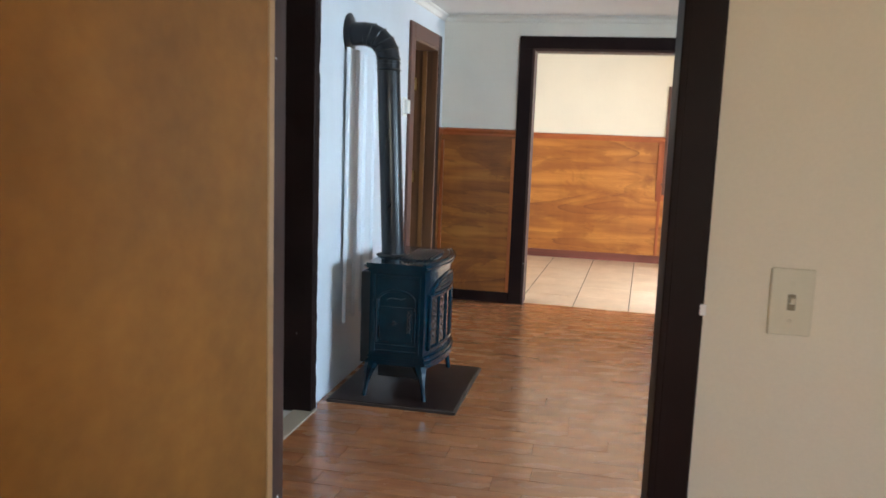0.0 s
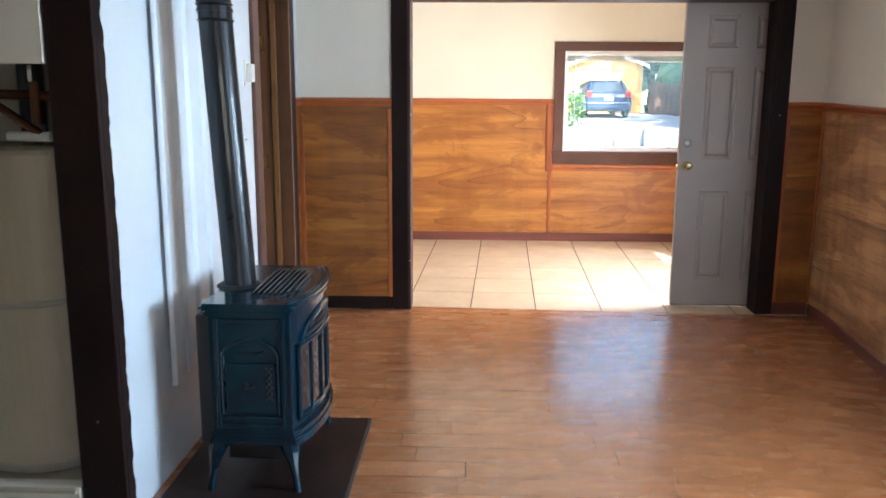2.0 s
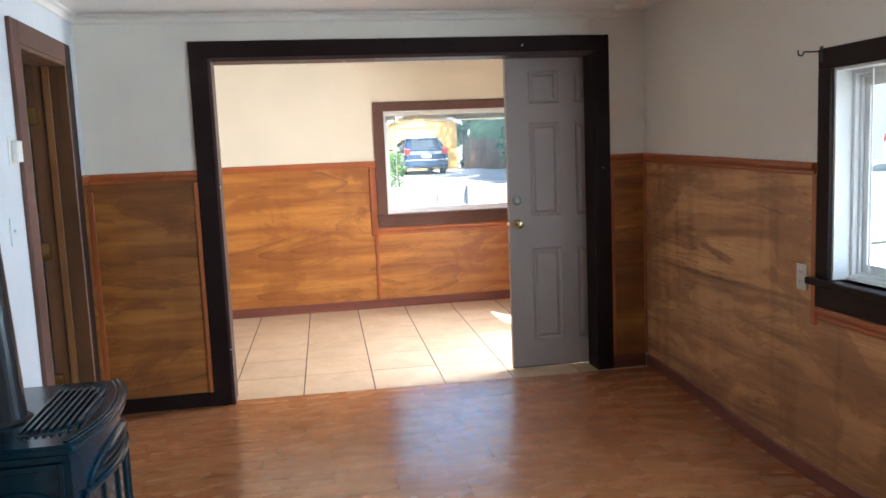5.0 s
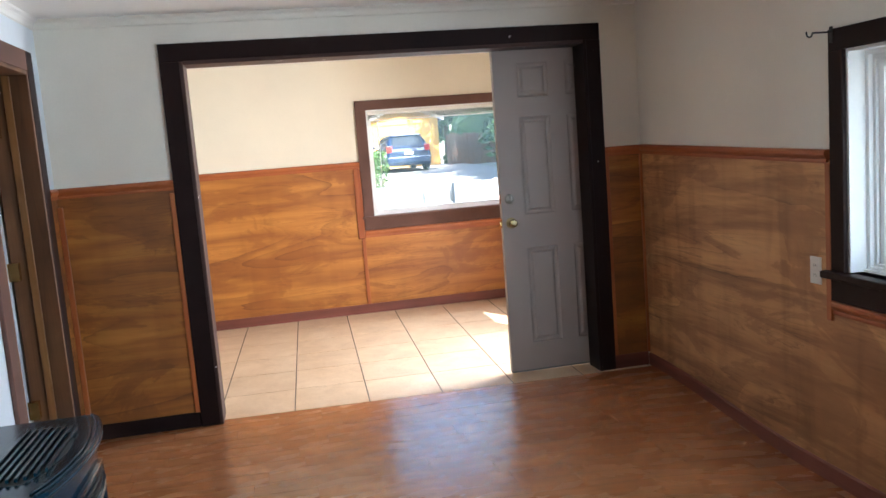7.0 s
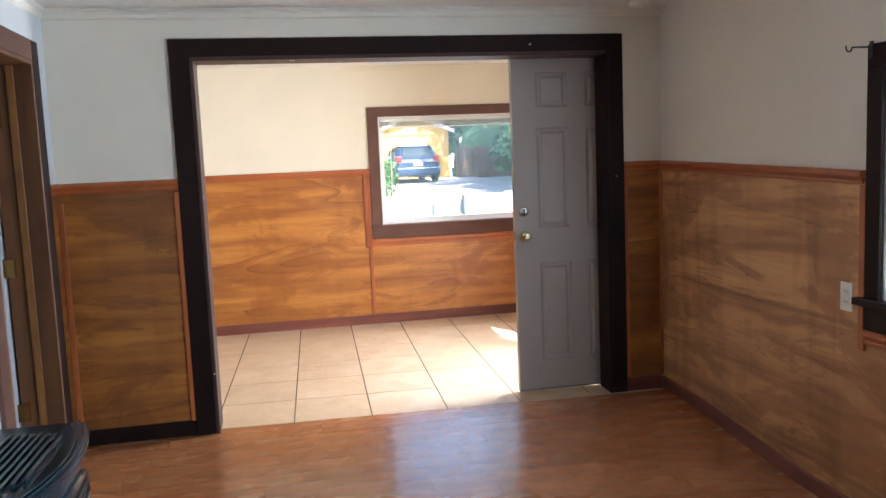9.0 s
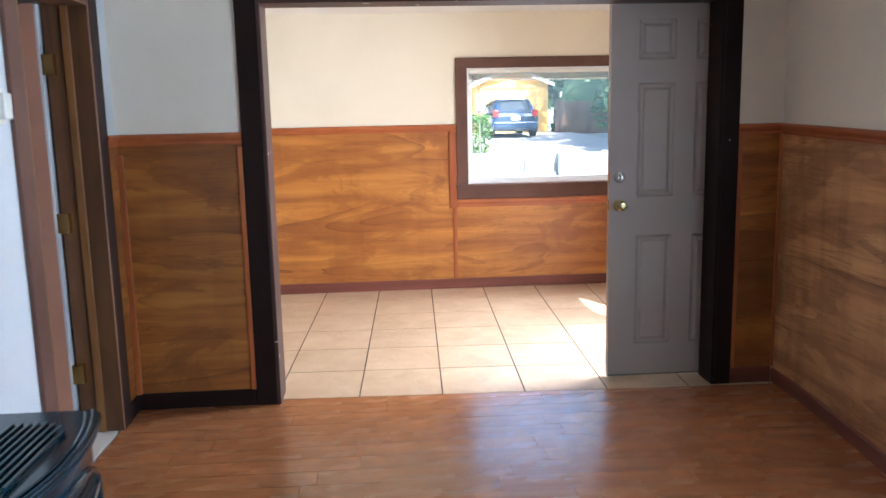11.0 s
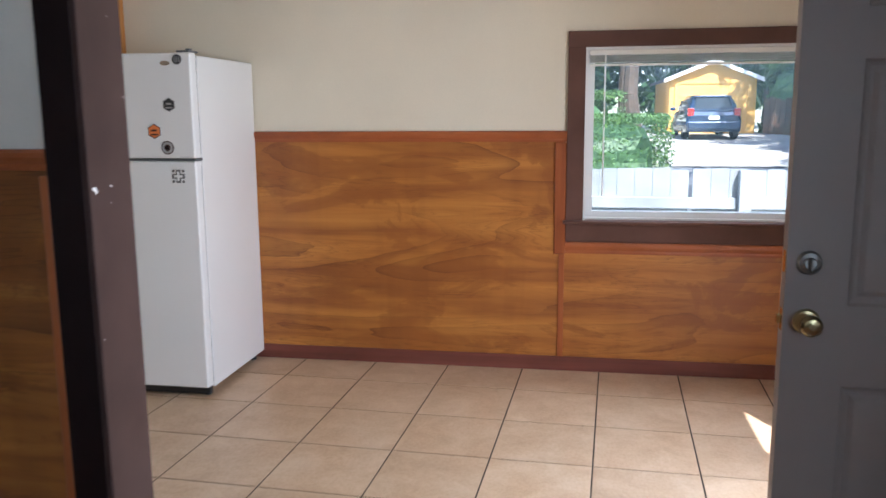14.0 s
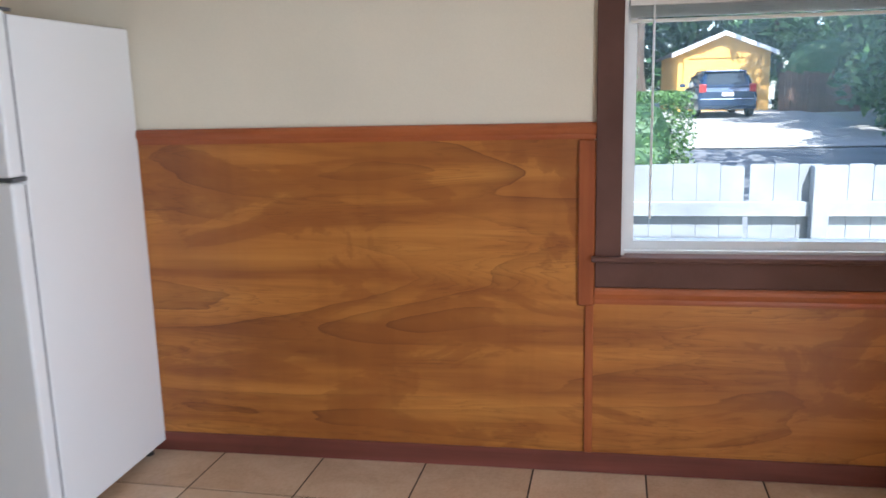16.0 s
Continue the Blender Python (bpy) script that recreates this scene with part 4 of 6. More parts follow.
            for a, b in ((-1, 1), (1, -1)):
                rod(bm, (cx + 0.068 + 0.010 * a, f(0.013), z), (cx + 0.068 + 0.010 * b, f(0.013), z + 0.024), 0.0022, 6)
        part("lattice", bm, GRILLE, s)
    # front: arched louvre, glass door with logs, uprights
    fx = lambda y: x1 + 0.058 * math.sin(math.pi * min(1, max(0, (y - y0 - 0.012) / (y1 - y0 - 0.024)))) ** 0.8
    ang = [math.pi * k / 24 for k in range(25)]
    part("front_arch", tube(bmesh.new(), [(fx(0.235 * math.cos(a)) + 0.004, 0.235 * math.cos(a), 0.540 + 0.080 * math.sin(a)) for a in ang], 0.010), ENAMEL, s)
    for z in (0.556, 0.578, 0.600):
        half = 0.21 if z < 0.57 else 0.17 if z < 0.59 else 0.11
        part("louvre", tube(bmesh.new(), [(fx(-half + half * k / 6) + 0.003, -half + half * k / 6, z) for k in range(13)], 0.006), GRILLE, s)
    for z in (0.532, 0.262):
        part("door_rail", tube(bmesh.new(), [(fx(-0.27 + 0.027 * k) + 0.004, -0.27 + 0.027 * k, z) for k in range(21)], 0.011), ENAMEL, s)
    for y in (-0.265, -0.165, -0.055, 0.055, 0.165, 0.265):
        part("door_bar", rod(bmesh.new(), (fx(y) + 0.006, y, 0.262), (fx(y) + 0.006, y, 0.532), 0.010 if abs(y) > 0.2 else 0.006, 10), ENAMEL, s)
    bm = bmesh.new()
    rows = []
    for k in range(21):
        y = -0.255 + 0.51 * k / 20
        rows.append((bm.verts.new((fx(y) + 0.002, y, 0.272)), bm.verts.new((fx(y) + 0.002, y, 0.522))))
    for a, b in zip(rows, rows[1:]):
        bm.faces.new((a[0], b[0], b[1], a[1]))
    part("door_glass", bm, paint("smoked_glass", (0.03, 0.035, 0.04), 0.05, 0.1, 30, 0, 3, 0, 1.0), s, "smoked curved door glass")
    # splayed cabriole legs
    for sx, sy in ((1, -1), (1, 1), (-1, -1), (-1, 1)):
        bm = bmesh.new()
        cx, cy = (x1 - 0.02 if sx > 0 else x0 + 0.02), (y0 + 0.03 if sy < 0 else y1 - 0.03)
        path = [(0.000, 0.180, 0.040), (0.010, 0.150, 0.034), (0.018, 0.115, 0.022), (0.024, 0.080, 0.015), (0.030, 0.045, 0.012), (0.033, 0.020, 0.013), (0.035, 0.000, 0.014)]
        rings = []
        for o, z, r in path:
            rings.append([bm.verts.new((cx + sx * o + r * math.cos(math.pi * (k + 0.5) / 4) , cy + sy * o * 0.8 + r * math.sin(math.pi * (k + 0.5) / 4), z)) for k in range(8)])
        for a, b in zip(rings, rings[1:]):
            for k in range(8):
                bm.faces.new((a[k], a[(k + 1) % 8], b[(k + 1) % 8], b[k]))
        bm.faces.new(rings[0]), bm.faces.new(rings[-1])
        part("leg", bm, ENAMEL, s)
    part("burner_box", one((x0 + 0.03, y0 + 0.08, 0.085), (x1 - 0.03, y1 - 0.08, 0.172), 0.006), GRILLE, s)
    part("gas_valve", rod(rod(bmesh.new(), (0.05, -0.10, 0.05), (0.05, 0.06, 0.05), 0.016, 12), (0.05, -0.02, 0.05), (0.05, -0.02, 0.09), 0.012, 12), BLACK, s)


stove()


def stove_pipe():
    x, y, r = -3.115, 4.135, 0.060
    p = thing("stove_pipe", (x, y, 0.725), "black stove pipe with an elbow into the wall", "stove pipe")
    z1 = 1.745 - 0.725
    lean = Matrix(((1, 0, -0.052, 0), (0, 1, 0, 0), (0, 0, 1, 0), (0, 0, 0, 1)))     # the old pipe leans to the wall
    part("pipe", moved(lathe(bmesh.new(), [(r, 0), (r, z1 - 0.03), (r + 0.004, z1 - 0.03), (r + 0.004, z1 - 0.02), (r, z1 - 0.02), (r, z1)], 32), lean), PIPE, p)
    part("pipe_seam", moved(one((-0.008, r - 0.001, 0.02), (0.008, r + 0.003, z1 - 0.04), 0.001, 1), lean), PIPE, p)
    # elbow of mitred gores
    R, z0 = 0.120, z1
    bm = bmesh.new()
    rings, gores = [], 5
    for k in range(gores + 1):
        a = (math.pi / 2) * k / gores
        c = Vector((-R + R * math.cos(a), 0, z0 + R * math.sin(a)))
        n = Vector((math.cos(a), 0, math.sin(a)))
        for e in (0.0,):
            rings.append([bm.verts.new(c + n * (r * 1.03 * math.cos(2 * math.pi * j / 28)) + Vector((0, r * 1.03 * math.sin(2 * math.pi * j / 28), 0))) for j in range(28)])
    for a, b in zip(rings, rings[1:]):
        for j in range(28):
            bm.faces.new((a[j], a[(j + 1) % 28], b[(j + 1) % 28], b[j]))
    bm.faces.new(rings[0]), bm.faces.new(rings[-1])
    part("elbow", moved(bm, lean), PIPE, p)
    for k in range(1, gores):
        a = (math.pi / 2) * k / gores
        c = Vector((-R + R * math.cos(a), 0, z0 + R * math.sin(a)))
        t = Vector((-math.sin(a), 0, math.cos(a)))
        part("gore_bead", lathe(bmesh.new(), [(r * 1.03, -0.004), (r * 1.09, 0.0), (r * 1.03, 0.004)], 28, t, c + Vector((-0.052 * c.z, 0, 0))), PIPE, p)
    zc = z0 + R
    part("wall_thimble", lathe(bmesh.new(), [(0.105, 0), (0.105, 0.006), (0.075, 0.016), (0.060, 0.02)], 36, (1, 0, 0), (XL - x, 0, zc)), PIPE, p, "black round wall thimble")
    part("stub", rod(bmesh.new(), (XL - x, 0, zc), (-R - 0.052 * zc, 0, zc), r, 28), PIPE, p)
    for z in (z1 - 0.06, z1 - 0.005):
        part("pipe_band", lathe(bmesh.new(), [(r, z - 0.006), (r + 0.006, z), (r, z + 0.006)], 32, (0, 0, 1), (-0.052 * z, 0, 0)), PIPE, p)


stove_pipe()


def heat_shield():
    s = thing("heat_shield", (XL + 0.004, 4.28, 0.0), "white painted ribbed metal heat shield on the wall", "heat shield")
    y0, y1, z0, z1 = -0.235, 0.26, 0.345, 1.79
    part("sheet", one((0.012, y0, z0), (0.015, y1, z1), 0.001, 1), WALL_WHITE, s)
    for y, w in ((y0 + 0.014, 0.014), (y0 + 0.17, 0.02), (y1 - 0.18, 0.02), (y1 - 0.014, 0.014)):
        bm = bmesh.new()
        n = 8
        rows = [[bm.verts.new((0.015 + 0.014 * math.sin(math.pi * k / n), y - w + 2 * w * k / n, z)) for k in range(n + 1)] for z in (z0, z1)]
        for k in range(n):
            bm.faces.new((rows[0][k], rows[0][k + 1], rows[1][k + 1], rows[1][k]))
        bm.faces.new(rows[0]), bm.faces.new(rows[1][::-1])
        part("rib", bm, WALL_WHITE, s)
    for z in (z0 + 0.08, z1 - 0.08):
        for y in (y0 + 0.06, y1 - 0.06):
            part("spacer", rod(bmesh.new(), (-0.004, y, z), (0.013, y, z), 0.008, 10), WALL_WHITE, s)


heat_shield()
h_ = thing("hearth_pad", (-3.005, 4.16, 0.0), "brown slate hearth pad under the stove", "hearth")
part("slab", one((-0.335, -0.392, 0.0), (0.322, 0.395, 0.018), 0.004), SLATE, h_)
part("edge_band", boxes(((0.322, -0.392, 0.001), (0.330, 0.395, 0.015)), ((-0.335, -0.400, 0.001), (0.330, -0.392, 0.015))), paint("worn_edge_metal", (0.06, 0.045, 0.04), 0.5, 0.2, 40, 0.2), h_, "worn grey edge band")


# ---- water heater in its cupboard ----
def heater():
    w = thing("water_heater", (-3.745, 3.90, 0.165), "cream enamelled water heater tank", "water heater")
    r = 0.235
    part("tank", lathe(bmesh.new(), [(r, 0.03), (r, 1.07), (r - 0.006, 1.085), (r - 0.05, 1.095), (0.02, 1.10)], 48), TANK, w)
    part("base_ring", lathe(bmesh.new(), [(r - 0.01, 0.0), (r + 0.002, 0.004), (r + 0.003, 0.03), (r, 0.034)], 48), TANKBAND, w)
    part("band", lathe(bmesh.new(), [(r, 0.575), (r + 0.003, 0.580), (r + 0.003, 0.592), (r, 0.597)], 48), TANKBAND, w)
    for dx, dy, top in ((-0.10, -0.06, 1.26), (0.06, -0.06, 1.30)):
        part("riser", rod(bmesh.new(), (dx, dy, 1.09), (dx, dy, top), 0.017, 14), COPPER, w)
        part("fitting", rod(bmesh.new(), (dx, dy, 1.12), (dx, dy, 1.16), 0.026, 12), NICKEL, w)
    part("cross_pipe", rod(rod(rod(bmesh.new(), (-0.10, -0.06, 1.26), (0.22, -0.04, 1.25), 0.016, 12), (-0.10, -0.06, 1.26), (-0.17, -0.14, 1.22), 0.016, 12), (-0.17, -0.14, 1.22), (-0.15, -0.15, 1.10), 0.016, 12), COPPER, w)
    part("diagonal_pipe", rod(bmesh.new(), (-0.06, -0.12, 1.24), (0.11, -0.13, 1.13), 0.014, 12), COPPER, w)
    part("flue", rod(bmesh.new(), (0.0, 0.03, 1.09), (0.0, 0.03, 1.60), 0.042, 20), PIPE, w)
    part("shutoff", rod(bmesh.new(), (0.0, -0.13, 1.125), (0.14, -0.13, 1.125), 0.016, 12), PLATE_WHITE, w)


heater()
hp = thing("heater_platform", (-3.86, 3.575, 0.0), "cream boxed platform under the water heater", "platform")
part("box", boxes(((-0.9, 0.002, 0.0), (0.345, 0.72, 0.16))), TANK, hp)
part("lip", one((-0.9, -0.012, 0.150), (0.345, 0.003, 0.167), 0.003, 1), TANK, hp)
part("vent_slot", one((0.108, -0.002, 0.100), (0.272, 0.003, 0.126)), BLACK, hp, "black vent slot")
part("latch_block", one((0.315, -0.014, 0.085), (0.345, 0.002, 0.13), 0.003, 1), BLACK, hp)

# ---- fridge ----
def fridge():
    f = thing("refrigerator", (-3.684, 8.37, 0.0), "white top-freezer refrigerator with magnets", "refrigerator")
    x0, x1, y0, y1 = -0.38, 0.382, 0.0, 0.775
    part("cabinet", one((x0, y0 + 0.078, 0.045), (x1, y1, 1.785), 0.006), FRIDGE, f)
    for name, z0, z1 in (("freezer_door", 1.274, 1.796), ("fridge_door", 0.062, 1.258)):
        d = part(name, one((x0, y0, z0), (x1 + 0.002, y0 + 0.066, z1), 0.010, 3), FRIDGE, f)
        part("gasket", one((x0 + 0.014, y0 + 0.066, z0 + 0.012), (x1 - 0.006, y0 + 0.078, z1 - 0.012)), SEAM, d)
    part("split_trim", boxes(((x0, y0 + 0.012, 1.2605), (x1, y0 + 0.07, 1.2715)), ((x1 - 0.012, y0 + 0.004, 1.259), (x1 + 0.004, y0 + 0.075, 1.273)), bevel=0.002), SEAM, f, "grey strip with hinge between the doors")
    part("handle_lip", one((x0 + 0.02, y0 - 0.014, 0.98), (x0 + 0.05, y0 + 0.004, 1.24), 0.006), FRIDGE, f)
    part("top_hinge", boxes(((x1 - 0.075, y0 + 0.008, 1.796), (x1 - 0.008, y0 + 0.11, 1.806)), ((x1 - 0.03, y0 + 0.018, 1.80), (x1 - 0.008, y0 + 0.045, 1.815)), bevel=0.003), SEAM, f)
    part("kick_grille", one((x0 + 0.01, y0 + 0.045, 0.012), (x1 - 0.01, y0 + 0.075, 0.06), 0.003, 1), BLACK, f)
    for x in (x0 + 0.05, x1 - 0.05):
        for y in (y0 + 0.09, y1 - 0.06):
            part("foot", rod(bmesh.new(), (x, y, 0.0), (x, y, 0.05), 0.018, 12), BLACK, f)


fridge()


def magnet(name, at, sides, r, base, face, label, turn=0.0, glyph="ring"):
    m = thing(name, at, label, "magnet", "magnets on the refrigerator")
    n = sides

    def plate(rad, y0, y1):
        bm = bmesh.new()
        ring = [(rad * math.cos(2 * math.pi * k / n + turn), rad * math.sin(2 * math.pi * k / n + turn)) for k in range(n)]
        a = [bm.verts.new((x, y0, z)) for x, z in ring]
        b = [bm.verts.new((x, y1, z)) for x, z in ring]
        bm.faces.new(a), bm.faces.new(b[::-1])
        for k in range(n):
            bm.faces.new((a[k], a[(k + 1) % n], b[(k + 1) % n], b[k]))
        return bm
    part("backing", plate(r, -0.003, 0.0), base, m)
    part("print", plate(r * 0.86, -0.0042, -0.003), face, m)
    bm = bmesh.new()
    if glyph == "ring":
        lathe(bm, [(r * 0.32, 0.0), (r * 0.42, 0.0012), (r * 0.5, 0.0)], 20, (0, -1, 0), (0, -0.0042, 0))
    elif glyph == "bars":
        box(bm, (-r * 0.5, -0.0055, -r * 0.52), (r * 0.5, -0.0042, -r * 0.32))
        box(bm, (-r * 0.4, -0.0055, 0.0), (r * 0.4, -0.0042, r * 0.25))
    else:
        for a in (-0.45, 0.0, 0.45):
            box(bm, (r * a - r * 0.08, -0.0055, -r * 0.5), (r * a + r * 0.08, -0.0042, r * 0.5))
    part("mark", bm, base, m)


INK = paint("black_print", (0.03, 0.03, 0.03), 0.5)
GREY = paint("grey_print", (0.35, 0.34, 0.33), 0.5)
ORANGE = paint("orange_print", (0.75, 0.20, 0.05), 0.5)
REDP = paint("maroon_print", (0.07, 0.025, 0.02), 0.5)
magnet("hexagon_magnet", (-3.426, 8.37, 1.541), 6, 0.036, GREY, INK, "black hexagon magnet with grey marks", math.pi / 6, "bars")
magnet("hexagon_magnet", (-3.514, 8.37, 1.409), 6, 0.038, REDP, ORANGE, "orange hexagon magnet with dark edge", math.pi / 6, "bars")
magnet("round_magnet", (-3.447, 8.37, 1.327), 28, 0.034, REDP, GREY, "round grey magnet with a dark ring", 0, "ring")
magnet("round_magnet", (-3.370, 8.37, 1.762), 28, 0.026, GREY, INK, "small round black magnet", 0, "slash")
cm = thing("cross_magnet", (-3.398, 8.37, 1.183), "grey cross-shaped magnet with white middle", "magnet", "magnets on the refrigerator")
part("plate", boxes(((-0.012, -0.003, -0.034), (0.012, 0, 0.034)), ((-0.034, -0.003, -0.012), (-0.0122, 0, 0.012)), ((0.0122, -0.003, -0.012), (0.034, 0, 0.012))), paint("charcoal_print", (0.13, 0.125, 0.12), 0.5), cm)
part("centre", boxes(((-0.006, -0.004, -0.024), (0.006, -0.003, 0.024)), ((-0.024, -0.0041, -0.006), (0.024, -0.003, 0.006))), FRIDGE, cm)
for sx in (-1, 1):
    for sz in (-1, 1):
        part("corner_mark", one((sx * 0.027 - 0.006, -0.003, sz * 0.027 - 0.006), (sx * 0.027 + 0.006, 0, sz * 0.027 + 0.006)), paint("charcoal_print", (0.13, 0.125, 0.12), 0.5), cm)
bd = thing("maker_badge", (-3.436, 8.37, 1.745), "small oval metal maker's badge", "badge")
part("plate", moved(lathe(bmesh.new(), [(0.026, 0), (0.026, 0.002), (0.02, 0.004)], 24, (0, -1, 0)), Matrix.Diagonal((1, 1, 0.45, 1))), metal("bright_badge", (0.55, 0.50, 0.44), 0.25), bd)
br = thing("script_badge", (-3.795, 8.37, 1.06), "grey script badge on the refrigerator door", "badge")
part("stroke", rod(rod(bmesh.new(), (-0.03, -0.002, 0.0), (0.0, -0.002, -0.02), 0.003, 6), (0.0, -0.002, -0.02), (0.028, -0.002, 0.035), 0.003, 6), GREY, br)

# ---- upper cabinet ----
cb = thing("wall_cabinet", (-4.55, YF, 1.845), "amber wooden wall cabinet above head height", "cabinet")
part("body", one((-0.45, -0.30, 0.0), (0.45, 0.0, 0.44), 0.003, 1), CABINET, cb)
for a in (-0.44, 0.005):
    dd = part("door", one((a, -0.32, 0.012), (a + 0.435, -0.30, 0.43), 0.004, 1), CABINET, cb)
    part("handle", rod(bmesh.new(), (a + (0.40 if a < -0.1 else 0.035), -0.345, 0.05), (a + (0.40 if a < -0.1 else 0.035), -0.345, 0.13), 0.005, 10), BRASS, dd)

# ---- small fittings ----
sw = thing("light_switch", (-1.675, YN0, 1.122), "ivory toggle light switch on the wall", "switch")
part("plate", one((-0.036, -0.006, -0.059), (0.036, 0.0, 0.059), 0.003), PLATE, sw)
part("slot", boxes(((-0.0065, -0.0068, -0.014), (0.0065, -0.0055, 0.014))), paint("switch_slot", (0.25, 0.2, 0.12), 0.6), sw)
part("toggle", one((-0.0045, -0.016, -0.002), (0.0045, -0.006, 0.010), 0.0015, 1), PLATE, sw)
for z in (-0.033, 0.033):
    part("screw", lathe(bmesh.new(), [(0.0038, 0), (0.0038, 0.001), (0.002, 0.0016)], 12, (0, -1, 0), (0, -0.006, z)), PLATE, sw)
st = thing("strike_chip", (ND1 + 0.0675, YN0 - 0.02, 1.10), "white paint chip on the doorway casing", "paint chip")
part("flake", one((-0.006, -0.002, -0.010), (0.005, 0.001, 0.010), 0.001, 1), VINYL, st)

ol = thing("wall_outlet", (XR - 0.006, 4.842, 0.830), "white duplex wall outlet", "outlet")
part("plate", one((-0.006, -0.036, -0.059), (0.0, 0.036, 0.059), 0.003), PLATE_WHITE, ol)
for z in (-0.021, 0.021):
    rc = part("receptacle", one((-0.008, -0.016, z - 0.014), (-0.005, 0.016, z + 0.014), 0.002, 1), PLATE_WHITE, ol)
    part("slot", boxes(((-0.0085, -0.008, z - 0.004), (-0.0078, -0.0055, z + 0.006)), ((-0.0085, 0.0055, z - 0.004), (-0.0078, 0.008, z + 0.006))), BLACK, rc)

th_ = thing("thermostat", (XL, 5.285, 1.53), "white wall thermostat with cover", "thermostat")
part("back_plate", one((0.0, -0.045, -0.062), (0.006, 0.045, 0.062), 0.002, 1), PLATE_WHITE, th_)
part("cover", one((0.006, -0.02, -0.045), (0.034, 0.04, 0.045), 0.005), PLATE_WHITE, th_)
sp = thing("wall_switch", (XL, 5.20, 1.20), "white painted wall switch", "switch")
part("plate", one((0.0, -0.036, -0.059), (0.006, 0.036, 0.059), 0.003), WALL_WHITE, sp)
part("toggle", one((0.006, -0.0045, -0.003), (0.015, 0.0045, 0.010), 0.0015, 1), WALL_WHITE, sp)

sd = thing("smoke_detector", (-0.20, 6.33, H), "round white smoke detector on the ceiling", "smoke detector")
part("housing", lathe(bmesh.new(), [(0.058, 0), (0.058, 0.012), (0.052, 0.026), (0.03, 0.033)], 32, (0, 0, -1)), PLATE_WHITE, sd)
part("grille_ring", lathe(bmesh.new(), [(0.050, 0.020), (0.053, 0.022), (0.050, 0.024)], 32, (0, 0, -1)), GREY, sd)

hk = thing("curtain_bracket", (XR - 0.022, WY1 + 0.055, 1.795), "black iron curtain rod bracket", "curtain bracket")
part("back_plate", one((-0.004, -0.010, -0.032), (0.0, 0.010, 0.032), 0.001, 1), BLACK, hk)
bm = tube(bmesh.new(), [(0, 0, 0.01), (-0.085, 0, 0.01)] + [(-0.098 + 0.013 * math.cos(math.pi * k / 8), 0, 0.010 - 0.016 * math.sin(math.pi * k / 8)) for k in range(1, 10)], 0.0035)
part("hook", bm, BLACK, hk)


# ---- outdoors ----
def rise(x, y):
    """Height of the ground: level round the house, then a long gentle rise across the street."""
    d = math.hypot(max(0.0, x - 2.0, -6 - x), max(0.0, y - 11.5))
    u = min(1.0, d / 22.0)
    return -0.30 + 0.92 * (u * u * (3 - 2 * u))


ASPHALT = paint("asphalt_drive", (0.19, 0.195, 0.205), 0.85, 0.25, 60, 0.4, 0.6)
LAWN = paint("dry_pale_yard", (0.40, 0.39, 0.31), 0.9, 0.3, 30, 0.4, 0.5)
PALE_PAVING = paint("concrete_and_sunlit_drive", (0.42, 0.40, 0.37), 0.85, 0.12, 50, 0.3, 0.8)
FENCEWHITE = paint("weathered_white_fence", (0.33, 0.35, 0.37), 0.7, 0.22, 60, 0.3, 3.0)
STUCCO = paint("yellow_stucco", (0.86, 0.49, 0.12), 0.8, 0.12, 60, 0.3, 1.0)
REDWOOD = paint("weathered_fence_boards", (0.17, 0.10, 0.065), 0.8, 0.3, 40, 0.3, 2.0)
BARK = paint("grey_brown_bark", (0.09, 0.065, 0.05), 0.9, 0.3, 25, 0.8, 3.0)
LEAF_A = leaf_mat("hedge_leaves", (0.024, 0.075, 0.014), (0.105, 0.20, 0.034))
LEAF_B = leaf_mat("tree_leaves", (0.02, 0.06, 0.02), (0.075, 0.16, 0.05))
SLATEBLUE = paint("slate_blue_siding", (0.10, 0.15, 0.20), 0.7, 0.1, 40, 0.2)
WHITETRIM = paint("white_house_trim", (0.75, 0.75, 0.73), 0.6)
SHINGLE = paint("grey_shingles", (0.16, 0.15, 0.145), 0.9, 0.2, 30, 0.4)
PANE_DARK = paint("dark_far_glass", (0.03, 0.04, 0.05), 0.08, 0.1, 10, 0)
CARBLUE = paint("dark_blue_car_paint", (0.018, 0.045, 0.105), 0.22, 0.1, 200, 0, 2, 0.3, 0.8)
CARWHITE = paint("white_car_paint", (0.80, 0.80, 0.80), 0.25, 0.03, 200, 0, 2, 0, 0.6)
TYRE = paint("tyre_rubber", (0.02, 0.02, 0.02), 0.85)
REDLAMP = paint("red_tail_lamp", (0.45, 0.015, 0.015), 0.2, 0.1, 60, 0, 2, 0, 0.6)

bm = bmesh.new()
xs = [-900, -300, -120, -60] + [-40 + 2 * k for k in range(46)] + [60, 120, 300, 900]
ys = [-900, -300, -100, -40, -10, 0, 6] + [9 + 1.5 * k for k in range(36)] + [70, 120, 300, 900]
grid = [[bm.verts.new((x, y, rise(x, y))) for x in xs] for y in ys]
for j in range(len(ys) - 1):
    for i in range(len(xs) - 1):
        bm.faces.new((grid[j][i], grid[j][i + 1], grid[j + 1][i + 1], grid[j + 1][i]))
structure("ground", bm, LAWN, "dry sunlit yard and far ground", "ground")


